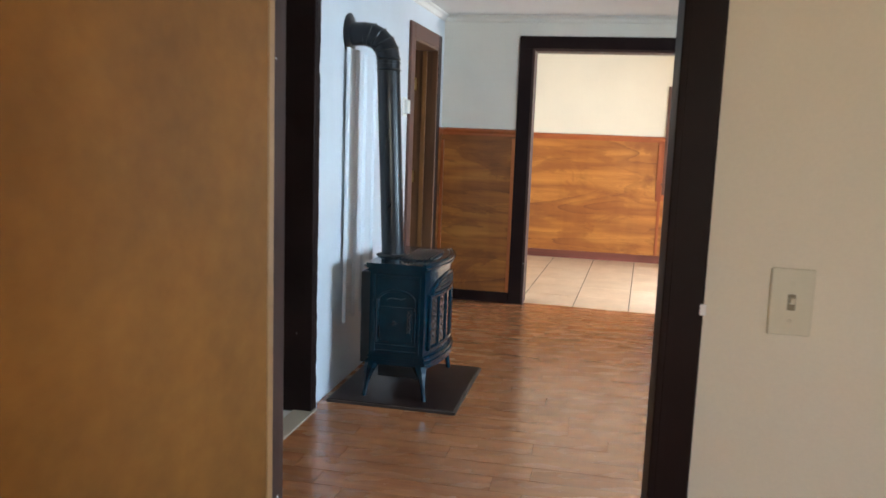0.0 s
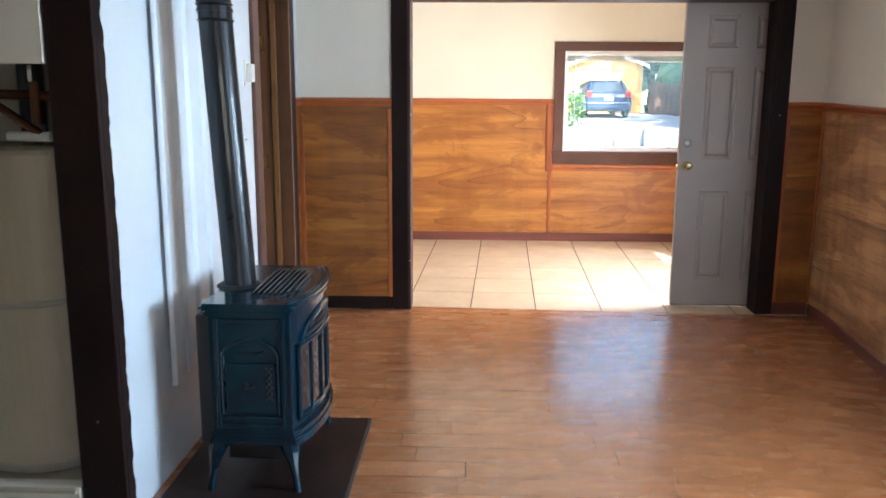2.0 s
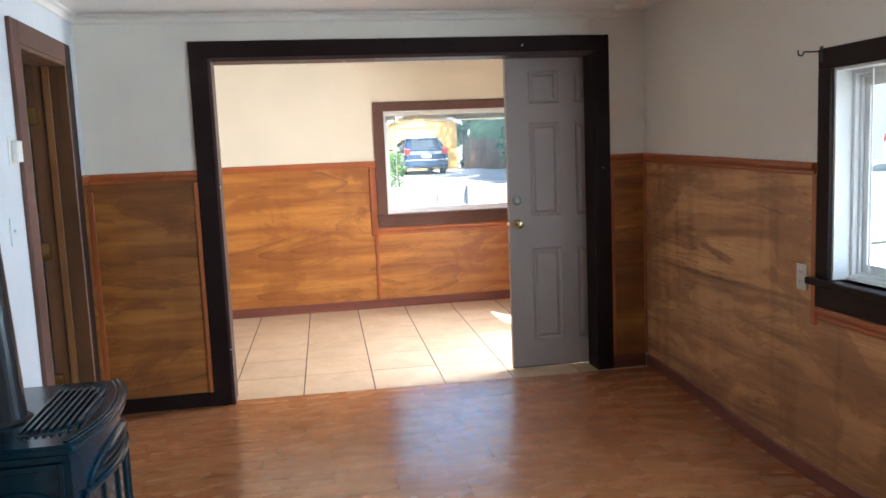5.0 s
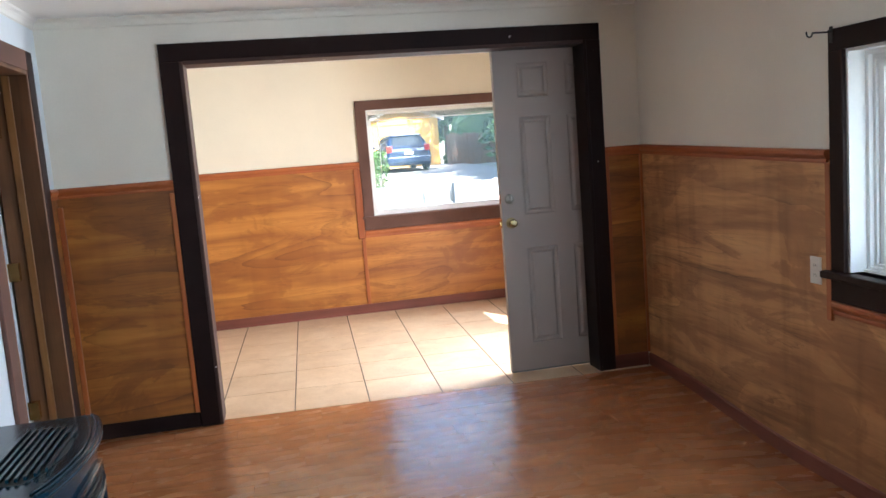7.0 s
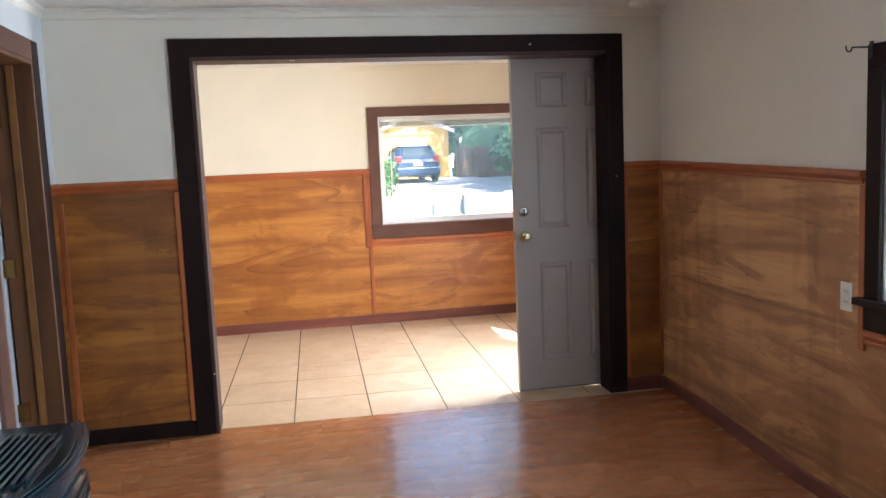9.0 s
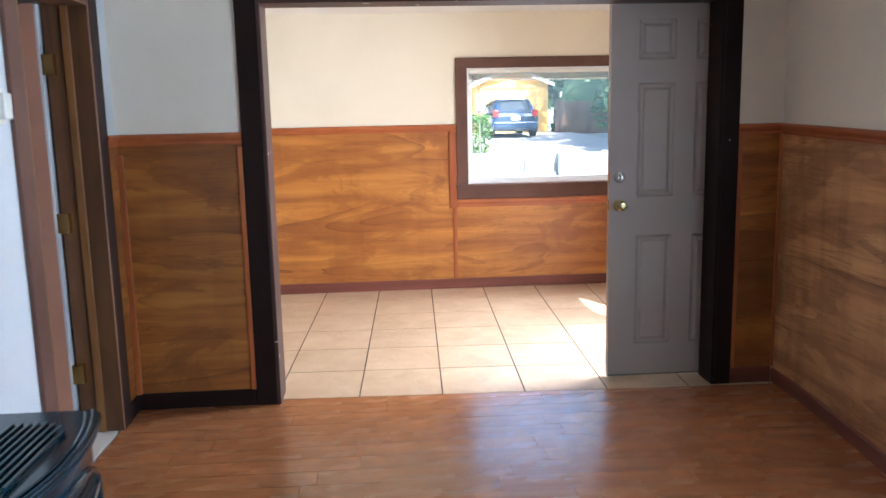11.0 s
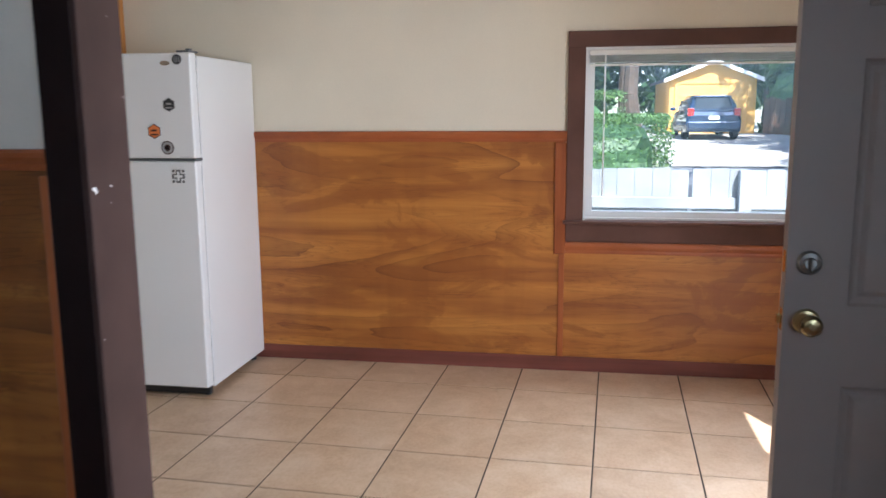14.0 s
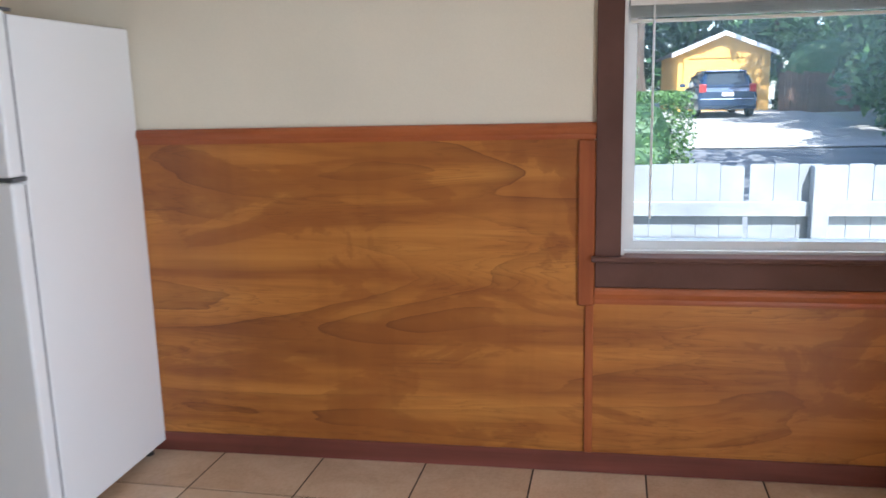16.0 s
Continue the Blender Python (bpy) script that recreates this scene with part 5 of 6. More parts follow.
def draped(name, x0, x1, y0, y1, material, lift, label, category):
    bm = bmesh.new()
    nx, ny = max(2, int((x1 - x0) / 1.0)), max(2, int((y1 - y0) / 0.75))
    g = [[bm.verts.new((x0 + (x1 - x0) * i / nx, y0 + (y1 - y0) * j / ny, rise(x0 + (x1 - x0) * i / nx, y0 + (y1 - y0) * j / ny) + lift)) for i in range(nx + 1)] for j in range(ny + 1)]
    for j in range(ny):
        for i in range(nx):
            bm.faces.new((g[j][i], g[j][i + 1], g[j + 1][i + 1], g[j + 1][i]))
    structure(name, bm, material, label, category)


draped("road", -40, 40, 13.4, 17.6, ASPHALT, 0.03, "grey asphalt street in front of the house", "road")
draped("pavement", -40, 40, 12.2, 13.4, PALE_PAVING, 0.05, "pale concrete pavement", "pavement")
# Sunlight on the asphalt, put in as a paler stretch of drive.
draped("driveway_sunlit_end", 0.6, 5.2, 23.3, 35.2, PALE_PAVING, 0.06, "far end of the driveway, paled to stand for sunlight", "driveway")
draped("driveway", 0.3, 5.6, 17.6, 23.3, ASPHALT, 0.035, "asphalt driveway up to a garage", "driveway")


def picket_fence():
    y = 11.25
    rng = random.Random(4)
    f = thing("picket_fence", (0, y, -0.30), "weathered white board fence outside the kitchen window", "fence")
    x = -4.2
    while x < 3.4:
        w = 0.138
        top = 1.335 + rng.uniform(-0.012, 0.010)
        if -0.66 < x < -0.5:
            x += 0.03
        bm = bmesh.new()
        o = [(x, 0.012), (x + w, 0.012), (x + w, top - 0.008), (x + w - 0.008, top), (x + 0.008, top), (x, top - 0.008)]
        a = [bm.verts.new((px, 0.0, pz)) for px, pz in o]
        b = [bm.verts.new((px, 0.018, pz)) for px, pz in o]
        bm.faces.new(a), bm.faces.new(b[::-1])
        for k in range(6):
            bm.faces.new((a[k], a[(k + 1) % 6], b[(k + 1) % 6], b[k]))
        part("picket", bm, FENCEWHITE, f)
        x += w + 0.003
    for px in (-2.6, -0.16, 2.2):
        part("post", one((px, -0.092, 0.0), (px + 0.095, -0.003, 1.33), 0.005, 1), FENCEWHITE, f)
    for a, b in ((-4.2, -2.6), (-2.5, -0.16), (-0.06, 2.2), (2.3, 3.4)):
        for z in (1.02, 0.35):
            part("rail", one((a, -0.042, z), (b, -0.003, z + 0.09), 0.003, 1), FENCEWHITE, f)


picket_fence()


def leaves(bm, rng, centre, radii, count, size, boxy=False):
    """Many small leaf blades strewn near the surface of a rounded clump."""
    c = Vector(centre)
    for _ in range(count):
        if boxy:
            p = Vector([rng.uniform(-1, 1) for _ in range(3)])
            k = rng.choice((0, 1, 2, 2))
            p[k] = rng.choice((-1, 1)) * rng.uniform(0.86, 1.05) if k < 2 else rng.uniform(0.82, 1.05)
        else:
            p = Vector([rng.gauss(0, 1) for _ in range(3)]).normalized() * rng.uniform(0.45, 1.05)
        p = c + Vector([p[i] * radii[i] for i in range(3)])
        u = Vector([rng.gauss(0, 1) for _ in range(3)]).normalized()
        v = u.cross(Vector([rng.gauss(0, 1) for _ in range(3)])).normalized()
        s = size * rng.uniform(0.6, 1.3)
        bm.faces.new([bm.verts.new(q) for q in (p - u * s, p + v * s * 0.45, p + u * s, p - v * s * 0.45)])


def hedge(x0, x1, y0, y1, h, seed, label, n):
    rng = random.Random(seed)
    z = min(rise(x0, y0), rise(x1, y0))
    g = thing("hedge", ((x0 + x1) / 2, (y0 + y1) / 2, z), label, "hedge")
    bm = bmesh.new()
    bmesh.ops.create_icosphere(bm, subdivisions=3, radius=1.0)
    for v in bm.verts:
        d = v.co.normalized()
        m = max(abs(d.x), abs(d.y), abs(d.z))
        d = d / m * 0.5 + d * 0.5
        k = 1 + 0.1 * noise.noise(d * 3 + Vector((seed, 0, 0)))
        v.co = Vector((d.x * (x1 - x0) / 2 * 0.9 * k, d.y * (y1 - y0) / 2 * 0.9 * k, h * 0.48 + d.z * h * 0.46 * k))
    part("core", bm, LEAF_B, g, "dark inner twigs of the hedge")
    bm = bmesh.new()
    leaves(bm, rng, (0, 0, h * 0.5), ((x1 - x0) / 2, (y1 - y0) / 2, h * 0.5), n, 0.034, True)
    tagged(part("foliage", bm, LEAF_A, g), kind="stuff")


hedge(-3.6, 0.03, 18.3, 20.4, 1.50, 3, "clipped green hedge beside the driveway", 17000)
hedge(4.9, 9.8, 34.6, 35.8, 2.5, 13, "dark green shrubs behind the board fence", 5000)
hedge(-5.2, -0.6, 21.2, 23.0, 1.80, 8, "taller dark green hedge behind", 5000)


def tree(x, y, h, r, seed, label, crown_from=0.35, n=4200, trunk=0.2):
    rng = random.Random(seed)
    t = thing("tree", (x, y, rise(x, y) - 0.05), label, "tree")
    bm = bmesh.new()
    p, rad = Vector((0, 0, 0)), trunk
    tips = []
    for k in range(5):
        q = p + Vector((rng.uniform(-0.2, 0.2), rng.uniform(-0.2, 0.2), h * 0.17))
        rod(bm, p, q, rad, 9, rad * 0.82)
        p, rad = q, rad * 0.82
        if k >= 1:
            for _ in range(3):
                a = rng.uniform(0, 2 * math.pi)
                e = p + Vector((math.cos(a) * r * rng.uniform(0.4, 0.8), math.sin(a) * r * rng.uniform(0.4, 0.8), h * rng.uniform(0.05, 0.18)))
                rod(bm, p, e, rad * 0.5, 6, rad * 0.15)
                tips.append(e)
    tips.append(p + Vector((0, 0, h * 0.1)))
    part("trunk", bm, BARK, t)
    bm = bmesh.new()
    clumps = tips + [Vector((rng.gauss(0, r * 0.5), rng.gauss(0, r * 0.5), h * rng.uniform(crown_from, 1.0))) for _ in range(12)]
    for c in clumps:
        if c.z > h * crown_from * 0.8:
            s = r * rng.uniform(0.28, 0.5)
            leaves(bm, rng, c, (s, s, s * 0.75), n // len(clumps), 0.13 if y < 26 else 0.20 if y < 35 else 0.3)
    tagged(part("crown", bm, LEAF_B, t), kind="stuff")


tree(5.9, 25.2, 6.5, 2.0, 11, "leafy green tree by the driveway", 0.04, 9000, 0.16)
tree(6.4, 21.6, 4.6, 1.7, 12, "leafy green shrub tree by the driveway", 0.0, 9000, 0.12)
# Stands out of view, added so that its crown shades the driveway.
tree(5.4, 17.2, 8.0, 3.1, 19, "unseen leafy street tree, added to shade the driveway", 0.3, 17000, 0.18)
tree(7.4, 27.5, 7.5, 2.4, 20, "tall leafy tree beside the garage", 0.1, 8000, 0.2)
tree(0.6, 44.5, 11.5, 3.6, 21, "tall dark tree behind the garage", 0.12, 8000, 0.3)
tree(5.8, 44.0, 11.0, 3.6, 22, "tall dark tree behind the garage", 0.12, 8000, 0.3)
tree(-3.4, 42.0, 11.5, 3.8, 23, "tall dark tree behind the pale house", 0.12, 8000, 0.3)
tree(5.4, 37.2, 7.0, 1.5, 24, "dark leafy tree between the garage and the fence", 0.0, 6000, 0.16)
tree(8.6, 30.8, 8.5, 2.8, 13, "tall green tree behind the board fence", 0.2, 5200, 0.22)
tree(0.55, 36.8, 9.0, 2.4, 14, "tall tree with a dark trunk beside the garage", 0.55, 4600, 0.36)
tree(3.2, 45.5, 10.5, 3.4, 15, "tall tree behind the garage", 0.30, 4600, 0.3)
tree(-4.2, 27.5, 8.0, 3.0, 16, "leafy tree beyond the hedge", 0.3, 4600, 0.25)
tree(12.0, 29.0, 9.0, 3.0, 17, "leafy tree beside the blue house", 0.3, 4600, 0.25)
tree(27.0, 24.0, 9.0, 3.2, 18, "leafy green tree along the street", 0.3, 4200, 0.25)


def tree_line():
    rng = random.Random(77)
    bm = bmesh.new()
    for k in range(46):
        x = -30 + 1.55 * k
        for z, s in ((2.0, 1.6), (4.2, 1.9), (6.6, 1.7), (8.6, 1.3)):
            leaves(bm, rng, (x + rng.uniform(-0.6, 0.6), 47 + rng.uniform(-1.5, 1.5), 1.2 + z + rng.uniform(-0.5, 0.6)), (s, s * 0.7, s), 85, 0.42)
    ob = put(bm, "far_woods", LEAF_B)
    tagged(ob, "dense green trees far behind the houses", "woods", kind="stuff")


tree_line()


def gable_house(name, x0, x1, y0, y1, z, eave, ridge, wall_mat, label, windows, garage=None):
    """A house with its gable to the street at y0."""
    hse = thing(name, ((x0 + x1) / 2, y0, z), label, "house")
    w, dpt, cx = (x1 - x0) / 2, y1 - y0, 0.0
    bm = bmesh.new()
    o = [(-w, -0.6), (w, -0.6), (w, eave), (0, ridge), (-w, eave)]
    a = [bm.verts.new((px, 0, pz)) for px, pz in o]
    b = [bm.verts.new((px, dpt, pz)) for px, pz in o]
    bm.faces.new(a), bm.faces.new(b[::-1])
    for k in range(5):
        bm.faces.new((a[k], a[(k + 1) % 5], b[(k + 1) % 5], b[k]))
    part("wall", bm, wall_mat, hse)
    sl = (ridge - eave) / w
    for s in (-1, 1):
        bm = bmesh.new()
        pts = [(0, ridge + 0.01), (s * (w + 0.22), eave - sl * 0.22 + 0.01), (s * (w + 0.22), eave - sl * 0.22 + 0.13), (0, ridge + 0.13)]
        a = [bm.verts.new((px, -0.2, pz)) for px, pz in pts]
        b = [bm.verts.new((px, dpt + 0.2, pz)) for px, pz in pts]
        bm.faces.new(a), bm.faces.new(b[::-1])
        for k in range(4):
            bm.faces.new((a[k], a[(k + 1) % 4], b[(k + 1) % 4], b[k]))
        part("roof", bm, SHINGLE, hse)
        bm = bmesh.new()
        pts = [(0, ridge - 0.02), (s * (w + 0.22), eave - sl * 0.22 - 0.02), (s * (w + 0.22), eave - sl * 0.22 + 0.12), (0, ridge + 0.12)]
        a = [bm.verts.new((px, -0.24, pz)) for px, pz in pts]
        b = [bm.verts.new((px, -0.20, pz)) for px, pz in pts]
        bm.faces.new(a), bm.faces.new(b[::-1])
        for k in range(4):
            bm.faces.new((a[k], a[(k + 1) % 4], b[(k + 1) % 4], b[k]))
        part("barge_board", bm, WHITETRIM, hse)
    for wx, wz, ww, wh in windows:
        win = part("window", boxes(((wx - ww / 2 - 0.1, -0.05, wz - 0.1), (wx - ww / 2, 0.02, wz + wh + 0.1)), ((wx + ww / 2, -0.05, wz - 0.1), (wx + ww / 2 + 0.1, 0.02, wz + wh + 0.1)),
                                   ((wx - ww / 2, -0.05, wz + wh), (wx + ww / 2, 0.02, wz + wh + 0.1)), ((wx - ww / 2, -0.05, wz - 0.1), (wx + ww / 2, 0.02, wz)), ((wx - 0.03, -0.04, wz), (wx + 0.03, 0.02, wz + wh))), WHITETRIM, hse)
        part("pane", one((wx - ww / 2, -0.02, wz), (wx + ww / 2, -0.004, wz + wh)), PANE_DARK, win)
    if garage:
        gx, gw, gh, gm = garage
        part("garage_frame", boxes(((gx - gw / 2 - 0.13, -0.06, -0.3), (gx - gw / 2, 0.02, gh + 0.13)), ((gx + gw / 2, -0.06, -0.3), (gx + gw / 2 + 0.13, 0.02, gh + 0.13)), ((gx - gw / 2, -0.06, gh), (gx + gw / 2, 0.02, gh + 0.13))), WHITETRIM if gm is not STUCCO else STUCCO, hse)
        dr = part("garage_door", one((gx - gw / 2, -0.03, -0.3), (gx + gw / 2, -0.004, gh)), gm, hse)
        for k in range(1, 4):
            part("door_groove", one((gx - gw / 2, -0.036, gh * k / 4 - 0.012), (gx + gw / 2, -0.03, gh * k / 4 + 0.012)), gm, dr)
    return hse


gable_house("garage", 1.68, 4.66, 35.2, 41.2, 0.59, 2.0, 2.60, STUCCO, "small yellow stucco garage with a low gable", [], (0.0, 2.36, 1.85, STUCCO))
gable_house("house", 15.5, 24.5, 24.5, 34.0, 0.66, 2.7, 4.2, SLATEBLUE, "slate blue single-storey house across the street", [(-2.2, 0.85, 1.5, 1.15), (3.2, 0.85, 1.2, 1.15)], (0.9, 2.6, 2.0, PANE_DARK))
gable_house("house", -9.5, -1.8, 30.5, 40.0, 0.66, 2.8, 4.4, WHITETRIM, "pale house beyond the hedge", [(1.8, 0.9, 1.4, 1.2), (-1.8, 0.9, 1.4, 1.2)])


def board_fence():
    rng = random.Random(9)
    f = thing("board_fence", (4.62, 33.6, 0.66), "tall weathered brown board fence beside the garage", "fence")
    for k in range(14):
        x = 0.175 * k
        part("board", one((x, rng.uniform(-0.012, 0.012), -0.2), (x + 0.165, 0.025, 1.22 + rng.uniform(-0.07, 0.07))), REDWOOD, f)
    for z in (0.3, 0.9):
        part("rail", one((0.0, 0.026, z), (2.45, 0.075, z + 0.1)), REDWOOD, f)


board_fence()


def car(name, at, turn, body_mat, label):
    """A five-door car, nose along +y, with its parts."""
    c = thing(name, at, label, "car", turn=turn)
    W = 0.86
    c.scale = (0.95, 1, 0.88)

    def loft(secs):
        bm = bmesh.new()
        rings = []
        for y, hw, z0, z1, top in secs:
            r = [(-hw, z0), (-hw * 1.02, (z0 + z1) / 2), (-hw * top, z1 - 0.03), (-hw * top * 0.92, z1), (hw * top * 0.92, z1), (hw * top, z1 - 0.03), (hw * 1.02, (z0 + z1) / 2), (hw, z0)]
            rings.append([bm.verts.new((px, y, pz)) for px, pz in r])
        for a, b in zip(rings, rings[1:]):
            for k in range(8):
                bm.faces.new((a[k], a[(k + 1) % 8], b[(k + 1) % 8], b[k]))
        bm.faces.new(rings[0]), bm.faces.new(rings[-1])
        return bm
    part("body", loft([(-2.15, 0.74, 0.36, 0.80, 0.95), (-2.08, 0.82, 0.26, 0.92, 0.96), (-1.6, W, 0.22, 0.98, 0.97), (0.6, W, 0.22, 0.96, 0.97), (1.3, W, 0.22, 0.88, 0.95), (1.95, 0.82, 0.25, 0.74, 0.92), (2.15, 0.70, 0.34, 0.62, 0.9)]), body_mat, c)
    part("roof", loft([(-1.98, 0.70, 0.90, 0.98, 0.98), (-1.62, 0.72, 0.92, 1.42, 0.82), (-1.2, 0.74, 0.92, 1.49, 0.80), (0.1, 0.74, 0.92, 1.50, 0.80), (0.55, 0.74, 0.92, 1.40, 0.82), (1.25, 0.70, 0.84, 0.92, 0.98)]), body_mat, c)
    part("rear_window", loft([(-1.955, 0.60, 0.985, 1.02, 0.98), (-1.69, 0.585, 1.00, 1.405, 0.86), (-1.60, 0.56, 1.02, 1.40, 0.86)]), PANE_DARK, c)
    part("windscreen", loft([(0.50, 0.60, 0.98, 1.39, 0.86), (0.64, 0.60, 0.98, 1.385, 0.86), (1.20, 0.62, 0.90, 0.95, 0.98)]), PANE_DARK, c)
    for s in (-1, 1):
        part("side_window", boxes(((min(s * 0.60, s * 0.725), -1.35, 1.0), (max(s * 0.60, s * 0.725), -0.45, 1.32)), ((min(s * 0.60, s * 0.725), -0.38, 1.0), (max(s * 0.60, s * 0.725), 0.45, 1.32))), PANE_DARK, c)
        part("tail_lamp", one((s * 0.70 - 0.10, -2.15, 0.78), (s * 0.70 + 0.10, -1.98, 1.04), 0.02), REDLAMP, c)
        part("headlamp", one((s * 0.62 - 0.12, 1.98, 0.56), (s * 0.62 + 0.12, 2.10, 0.70), 0.02), VINYL, c)
        part("mirror", one((s * 0.96 - 0.09, 0.42, 0.96), (s * 0.96 + 0.09, 0.56, 1.09), 0.025), body_mat, c)
        for y in (-1.35, 1.35):
            wh = part("wheel", lathe(bmesh.new(), [(0.21, -0.10), (0.30, -0.10), (0.32, -0.07), (0.32, 0.07), (0.30, 0.10), (0.21, 0.10)], 28, (1, 0, 0), (s * 0.76, y, 0.32)), TYRE, c)
            part("rim", lathe(bmesh.new(), [(0.21, 0.0), (0.21, 0.02), (0.06, 0.035), (0.05, 0.05)], 20, (s, 0, 0), (s * 0.83, y, 0.32)), NICKEL, wh)
    part("rear_bumper", one((-0.80, -2.19, 0.34), (0.80, -2.05, 0.60), 0.04), body_mat, c)
    part("number_plate", one((-0.16, -2.20, 0.66), (0.16, -2.145, 0.78), 0.004, 1), WHITETRIM, c)
    part("spoiler", one((-0.58, -1.74, 1.41), (0.58, -1.55, 1.46), 0.015), body_mat, c)


car("parked_car", (2.45, 32.0, rise(2.45, 31.0) + 0.06), 0, CARBLUE, "dark blue hatchback parked before the garage")
car("parked_car", (15.6, 21.6, rise(15.6, 21.6) + 0.02), -54, CARWHITE, "white car parked across the street")


# ---- floors made of pieces ----
floor_l = structure("floor_living", one((XL - 0.05, YN1 - 0.16, -0.1), (XR, YD0 + 0.16, -0.098)), LAMGAP, "reddish brown laminate plank floor", "floor")
floor_k = structure("floor_kitchen", one((-5.2, YD0 - 0.10, -0.1), (XR, YF, -0.0022)), GROUT, "beige ceramic tile floor with dark grout", "floor")
TA = radians(-2.2)                      # the tiling is laid a little askew
TP, TQ = 0.4430, 0.4535
U, V = Vector((math.cos(TA), math.sin(TA))), Vector((-math.sin(TA), math.cos(TA)))
T0 = Vector((-1.733, 8.320))


def clip(poly, nx, ny, d):
    """Keep the part of an outline where nx * x + ny * y <= d."""
    out = []
    for a, b in zip(poly, poly[1:] + poly[:1]):
        da, db = nx * a[0] + ny * a[1] - d, nx * b[0] + ny * b[1] - d
        if da <= 0:
            out.append(a)
        if (da < 0 < db) or (db < 0 < da):
            k = da / (da - db)
            out.append((a[0] + (b[0] - a[0]) * k, a[1] + (b[1] - a[1]) * k))
    return out


EDGE = (T0 - 4 * TQ * V)   # the tiled floor begins along this row's joint
EDGE_D = -(EDGE.x * V.x + EDGE.y * V.y)
LIMITS_K = [(-1, 0, 5.2), (1, 0, 0.0), (0, 1, YF), (-V.x, -V.y, EDGE_D)]


def piece(name, poly, z0, z1, ease, material, parent, sink=None):
    """One floor piece with an eased upper edge."""
    cx, cy = sum(p[0] for p in poly) / len(poly), sum(p[1] for p in poly) / len(poly)
    n = len(poly)
    low = [(x - cx, y - cy, z0) for x, y in poly]
    mid = [(x - cx, y - cy, z1 - ease) for x, y in poly]
    top = []
    xm, ym = (min(p[0] for p in poly) + max(p[0] for p in poly)) / 2, (min(p[1] for p in poly) + max(p[1] for p in poly)) / 2
    for x, y in poly:
        d = Vector((math.copysign(ease if abs(x - xm) > 0.02 else 0, xm - x), math.copysign(ease, ym - y)))
        top.append((x - cx + d.x, y - cy + d.y, z1))
    verts = low + mid + top
    if sink:
        verts = [(x, y, z + sink(x + cx, y + cy)) for x, y, z in verts]
    faces = [tuple(range(2 * n, 3 * n))]
    for k in range(n):
        j = (k + 1) % n
        faces += [(k, j, n + j, n + k), (n + k, n + j, 2 * n + j, 2 * n + k)]
    me = bpy.data.meshes.new(name)
    me.from_pydata(verts, [], faces)
    me.materials.append(material)
    ob = new(name, me)
    ob.location, ob.parent = (cx, cy, 0), parent
    return ob


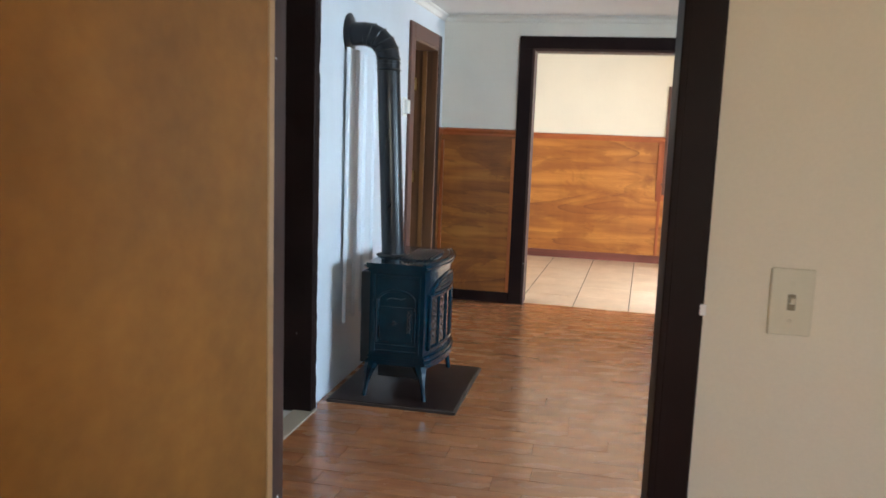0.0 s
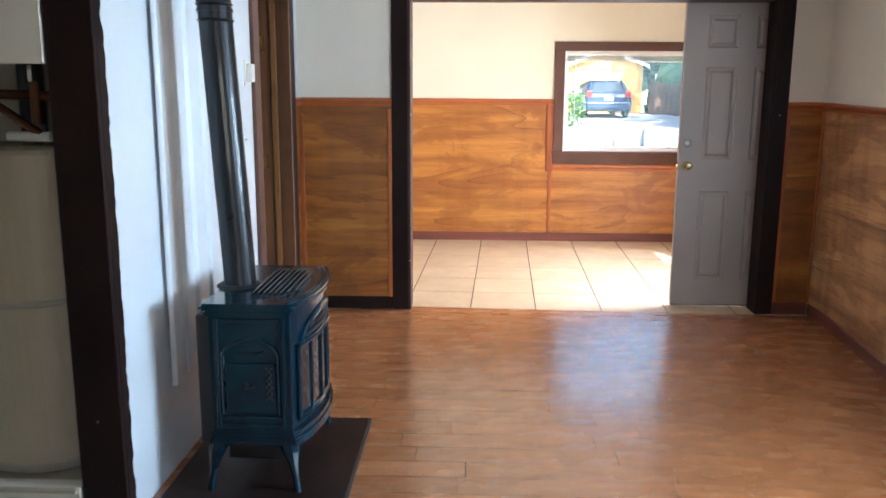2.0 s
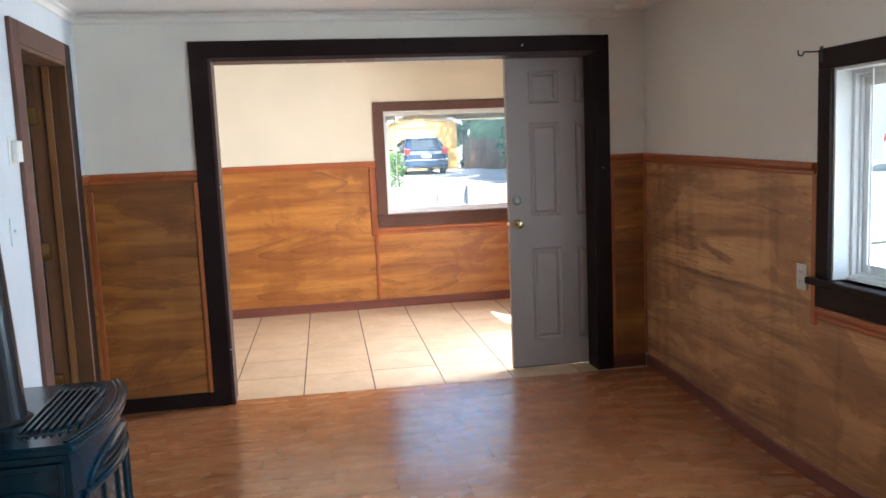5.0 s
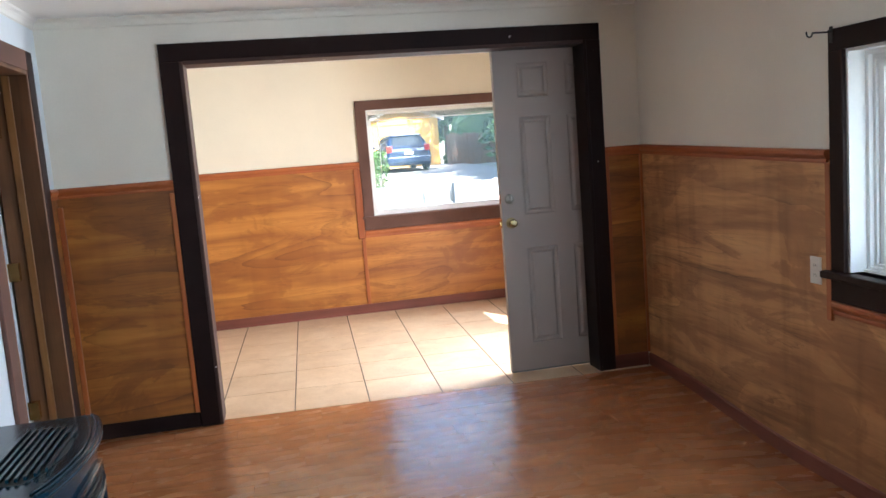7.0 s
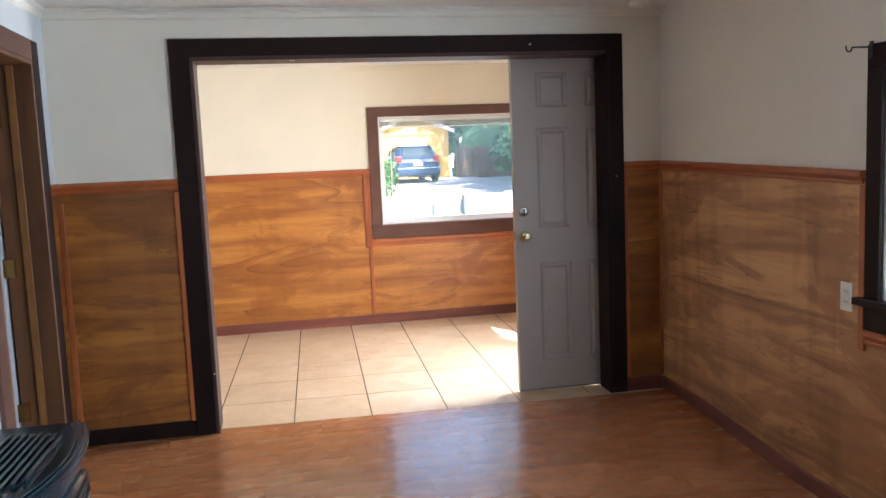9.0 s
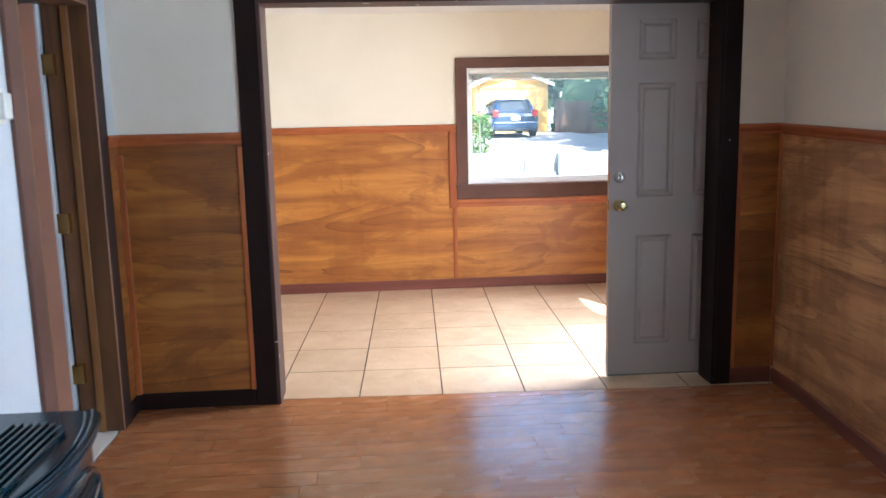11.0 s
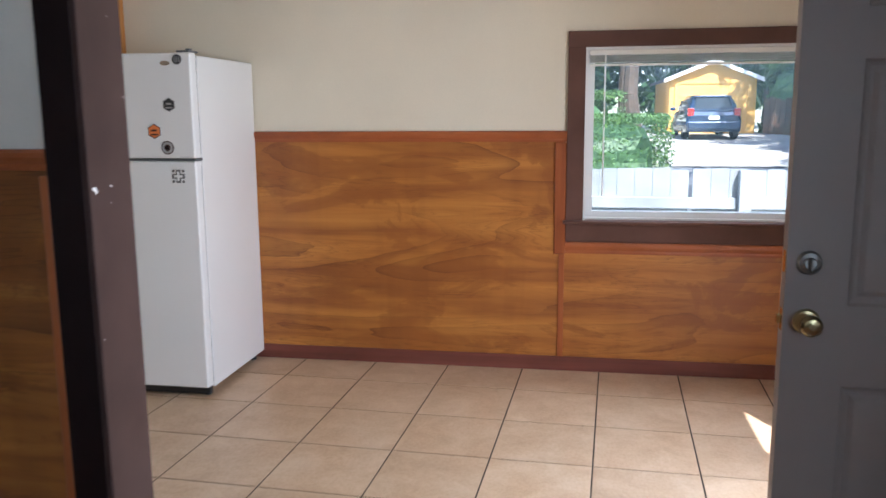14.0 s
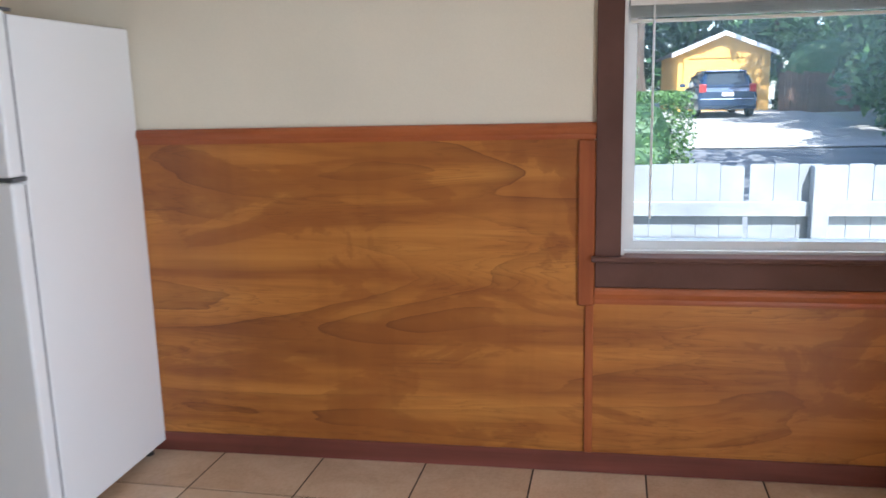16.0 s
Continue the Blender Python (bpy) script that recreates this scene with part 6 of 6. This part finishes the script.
def plank_piece(poly, z0, ease, material, parent, sink):
    """One floor plank, cut across every 0.2 m so that it follows the sunken floor, with the floor's own normals on top."""
    cx, cy = sum(p[0] for p in poly) / len(poly), sum(p[1] for p in poly) / len(poly)
    x0, x1 = min(p[0] for p in poly), max(p[0] for p in poly)
    cuts = [x0] + ([x for x in (-1.9 + 0.2 * k for k in range(10)) if x0 + 0.03 < x < x1 - 0.03]) + [x1]
    verts, faces, normals = [], [], []
    e = 0.004

    def slope(x, y):
        return Vector(((sink(x - e, y) - sink(x + e, y)) / (2 * e), (sink(x, y - e) - sink(x, y + e)) / (2 * e), 1)).normalized()

    for a, b in zip(cuts, cuts[1:]):
        cell = clip(clip(poly, -1, 0, -a), 1, 0, b)
        if len(cell) < 3:
            continue
        k = len(verts)
        verts += [(x - cx, y - cy, sink(x, y)) for x, y in cell]
        faces.append(tuple(range(k, k + len(cell))))
        normals += [slope(x, y) for x, y in cell]
    n, k = len(poly), len(verts)
    flat = [(x - cx, y - cy, sink(x, y)) for x, y in poly]
    verts += [(x, y, z) for x, y, z in flat] + [(x, y, z + z0) for x, y, z in flat]
    for i in range(n):
        j = (i + 1) % n
        faces.append((k + i, k + n + i, k + n + j, k + j))
        p, q = poly[i], poly[j]
        side = Vector((q[1] - p[1], p[0] - q[0], 0)).normalized()
        normals += [side] * 4
    me = bpy.data.meshes.new("plank")
    me.from_pydata(verts, [], faces)
    me.materials.append(material)
    me.polygons.foreach_set("use_smooth", [True] * len(faces))
    me.normals_split_custom_set([tuple(v) for v in normals])
    ob = new("plank", me)
    ob.location, ob.parent = (cx, cy, 0), parent
    return ob


full = None
g = 0.0036
for i in range(-10, 7):
    for j in range(-5, 4):
        o = T0 + U * (TP * i) + V * (TQ * j)
        poly = [tuple(o + U * a + V * b) for a, b in ((g, g), (TP - g, g), (TP - g, TQ - g), (g, TQ - g))]
        cut = poly
        for lim in LIMITS_K:
            cut = clip(cut, *lim) if cut else cut
        if len(cut) < 3:
            continue
        if cut == poly:
            if full is None:
                full = piece("tile", cut, -0.0018, 0.0, 0.0009, TILE, floor_k)
            else:
                c = full.copy()
                scene.collection.objects.link(c)
                m = o + U * TP / 2 + V * TQ / 2
                c.location = (m.x, m.y, 0)
        else:
            piece("tile", cut, -0.0018, 0.0, 0.0009, TILE, floor_k)

PW, PLEN = 0.1325, 0.81
STARTS = {0: -2.258, 2: -2.527, -1: -2.285, -2: -2.285 + 0.16, -3: -2.12, 4: -2.495}
rng = random.Random(21)
whole = None
LIMITS_L = [(-1, 0, -XL), (1, 0, 0.0), (0, -1, -(YN1 - 0.15)), (V.x, V.y, -EDGE_D - 0.004)]
for r in range(-20, 19):
    y0 = 4.04 + PW * r
    s = STARTS.get(r, rng.uniform(-2.4, -1.2))
    k0 = s - PLEN * 4
    for k in range(10):
        x0, x1 = k0 + PLEN * k, k0 + PLEN * (k + 1)
        ge = 0.0035 if r == 0 and k == 4 else 0.0005 if rng.random() < 0.9 else 0.0012
        poly = [(x0 + ge, y0 + 0.0007), (x1 - 0.0005, y0 + 0.0007), (x1 - 0.0005, y0 + PW - 0.0007), (x0 + ge, y0 + PW - 0.0007)]
        cut = poly
        for lim in LIMITS_L:
            cut = clip(cut, *lim) if cut else cut
        if len(cut) < 3:
            continue
        plank_piece(cut, -0.012, 0.0003, LAM, floor_l, sag)
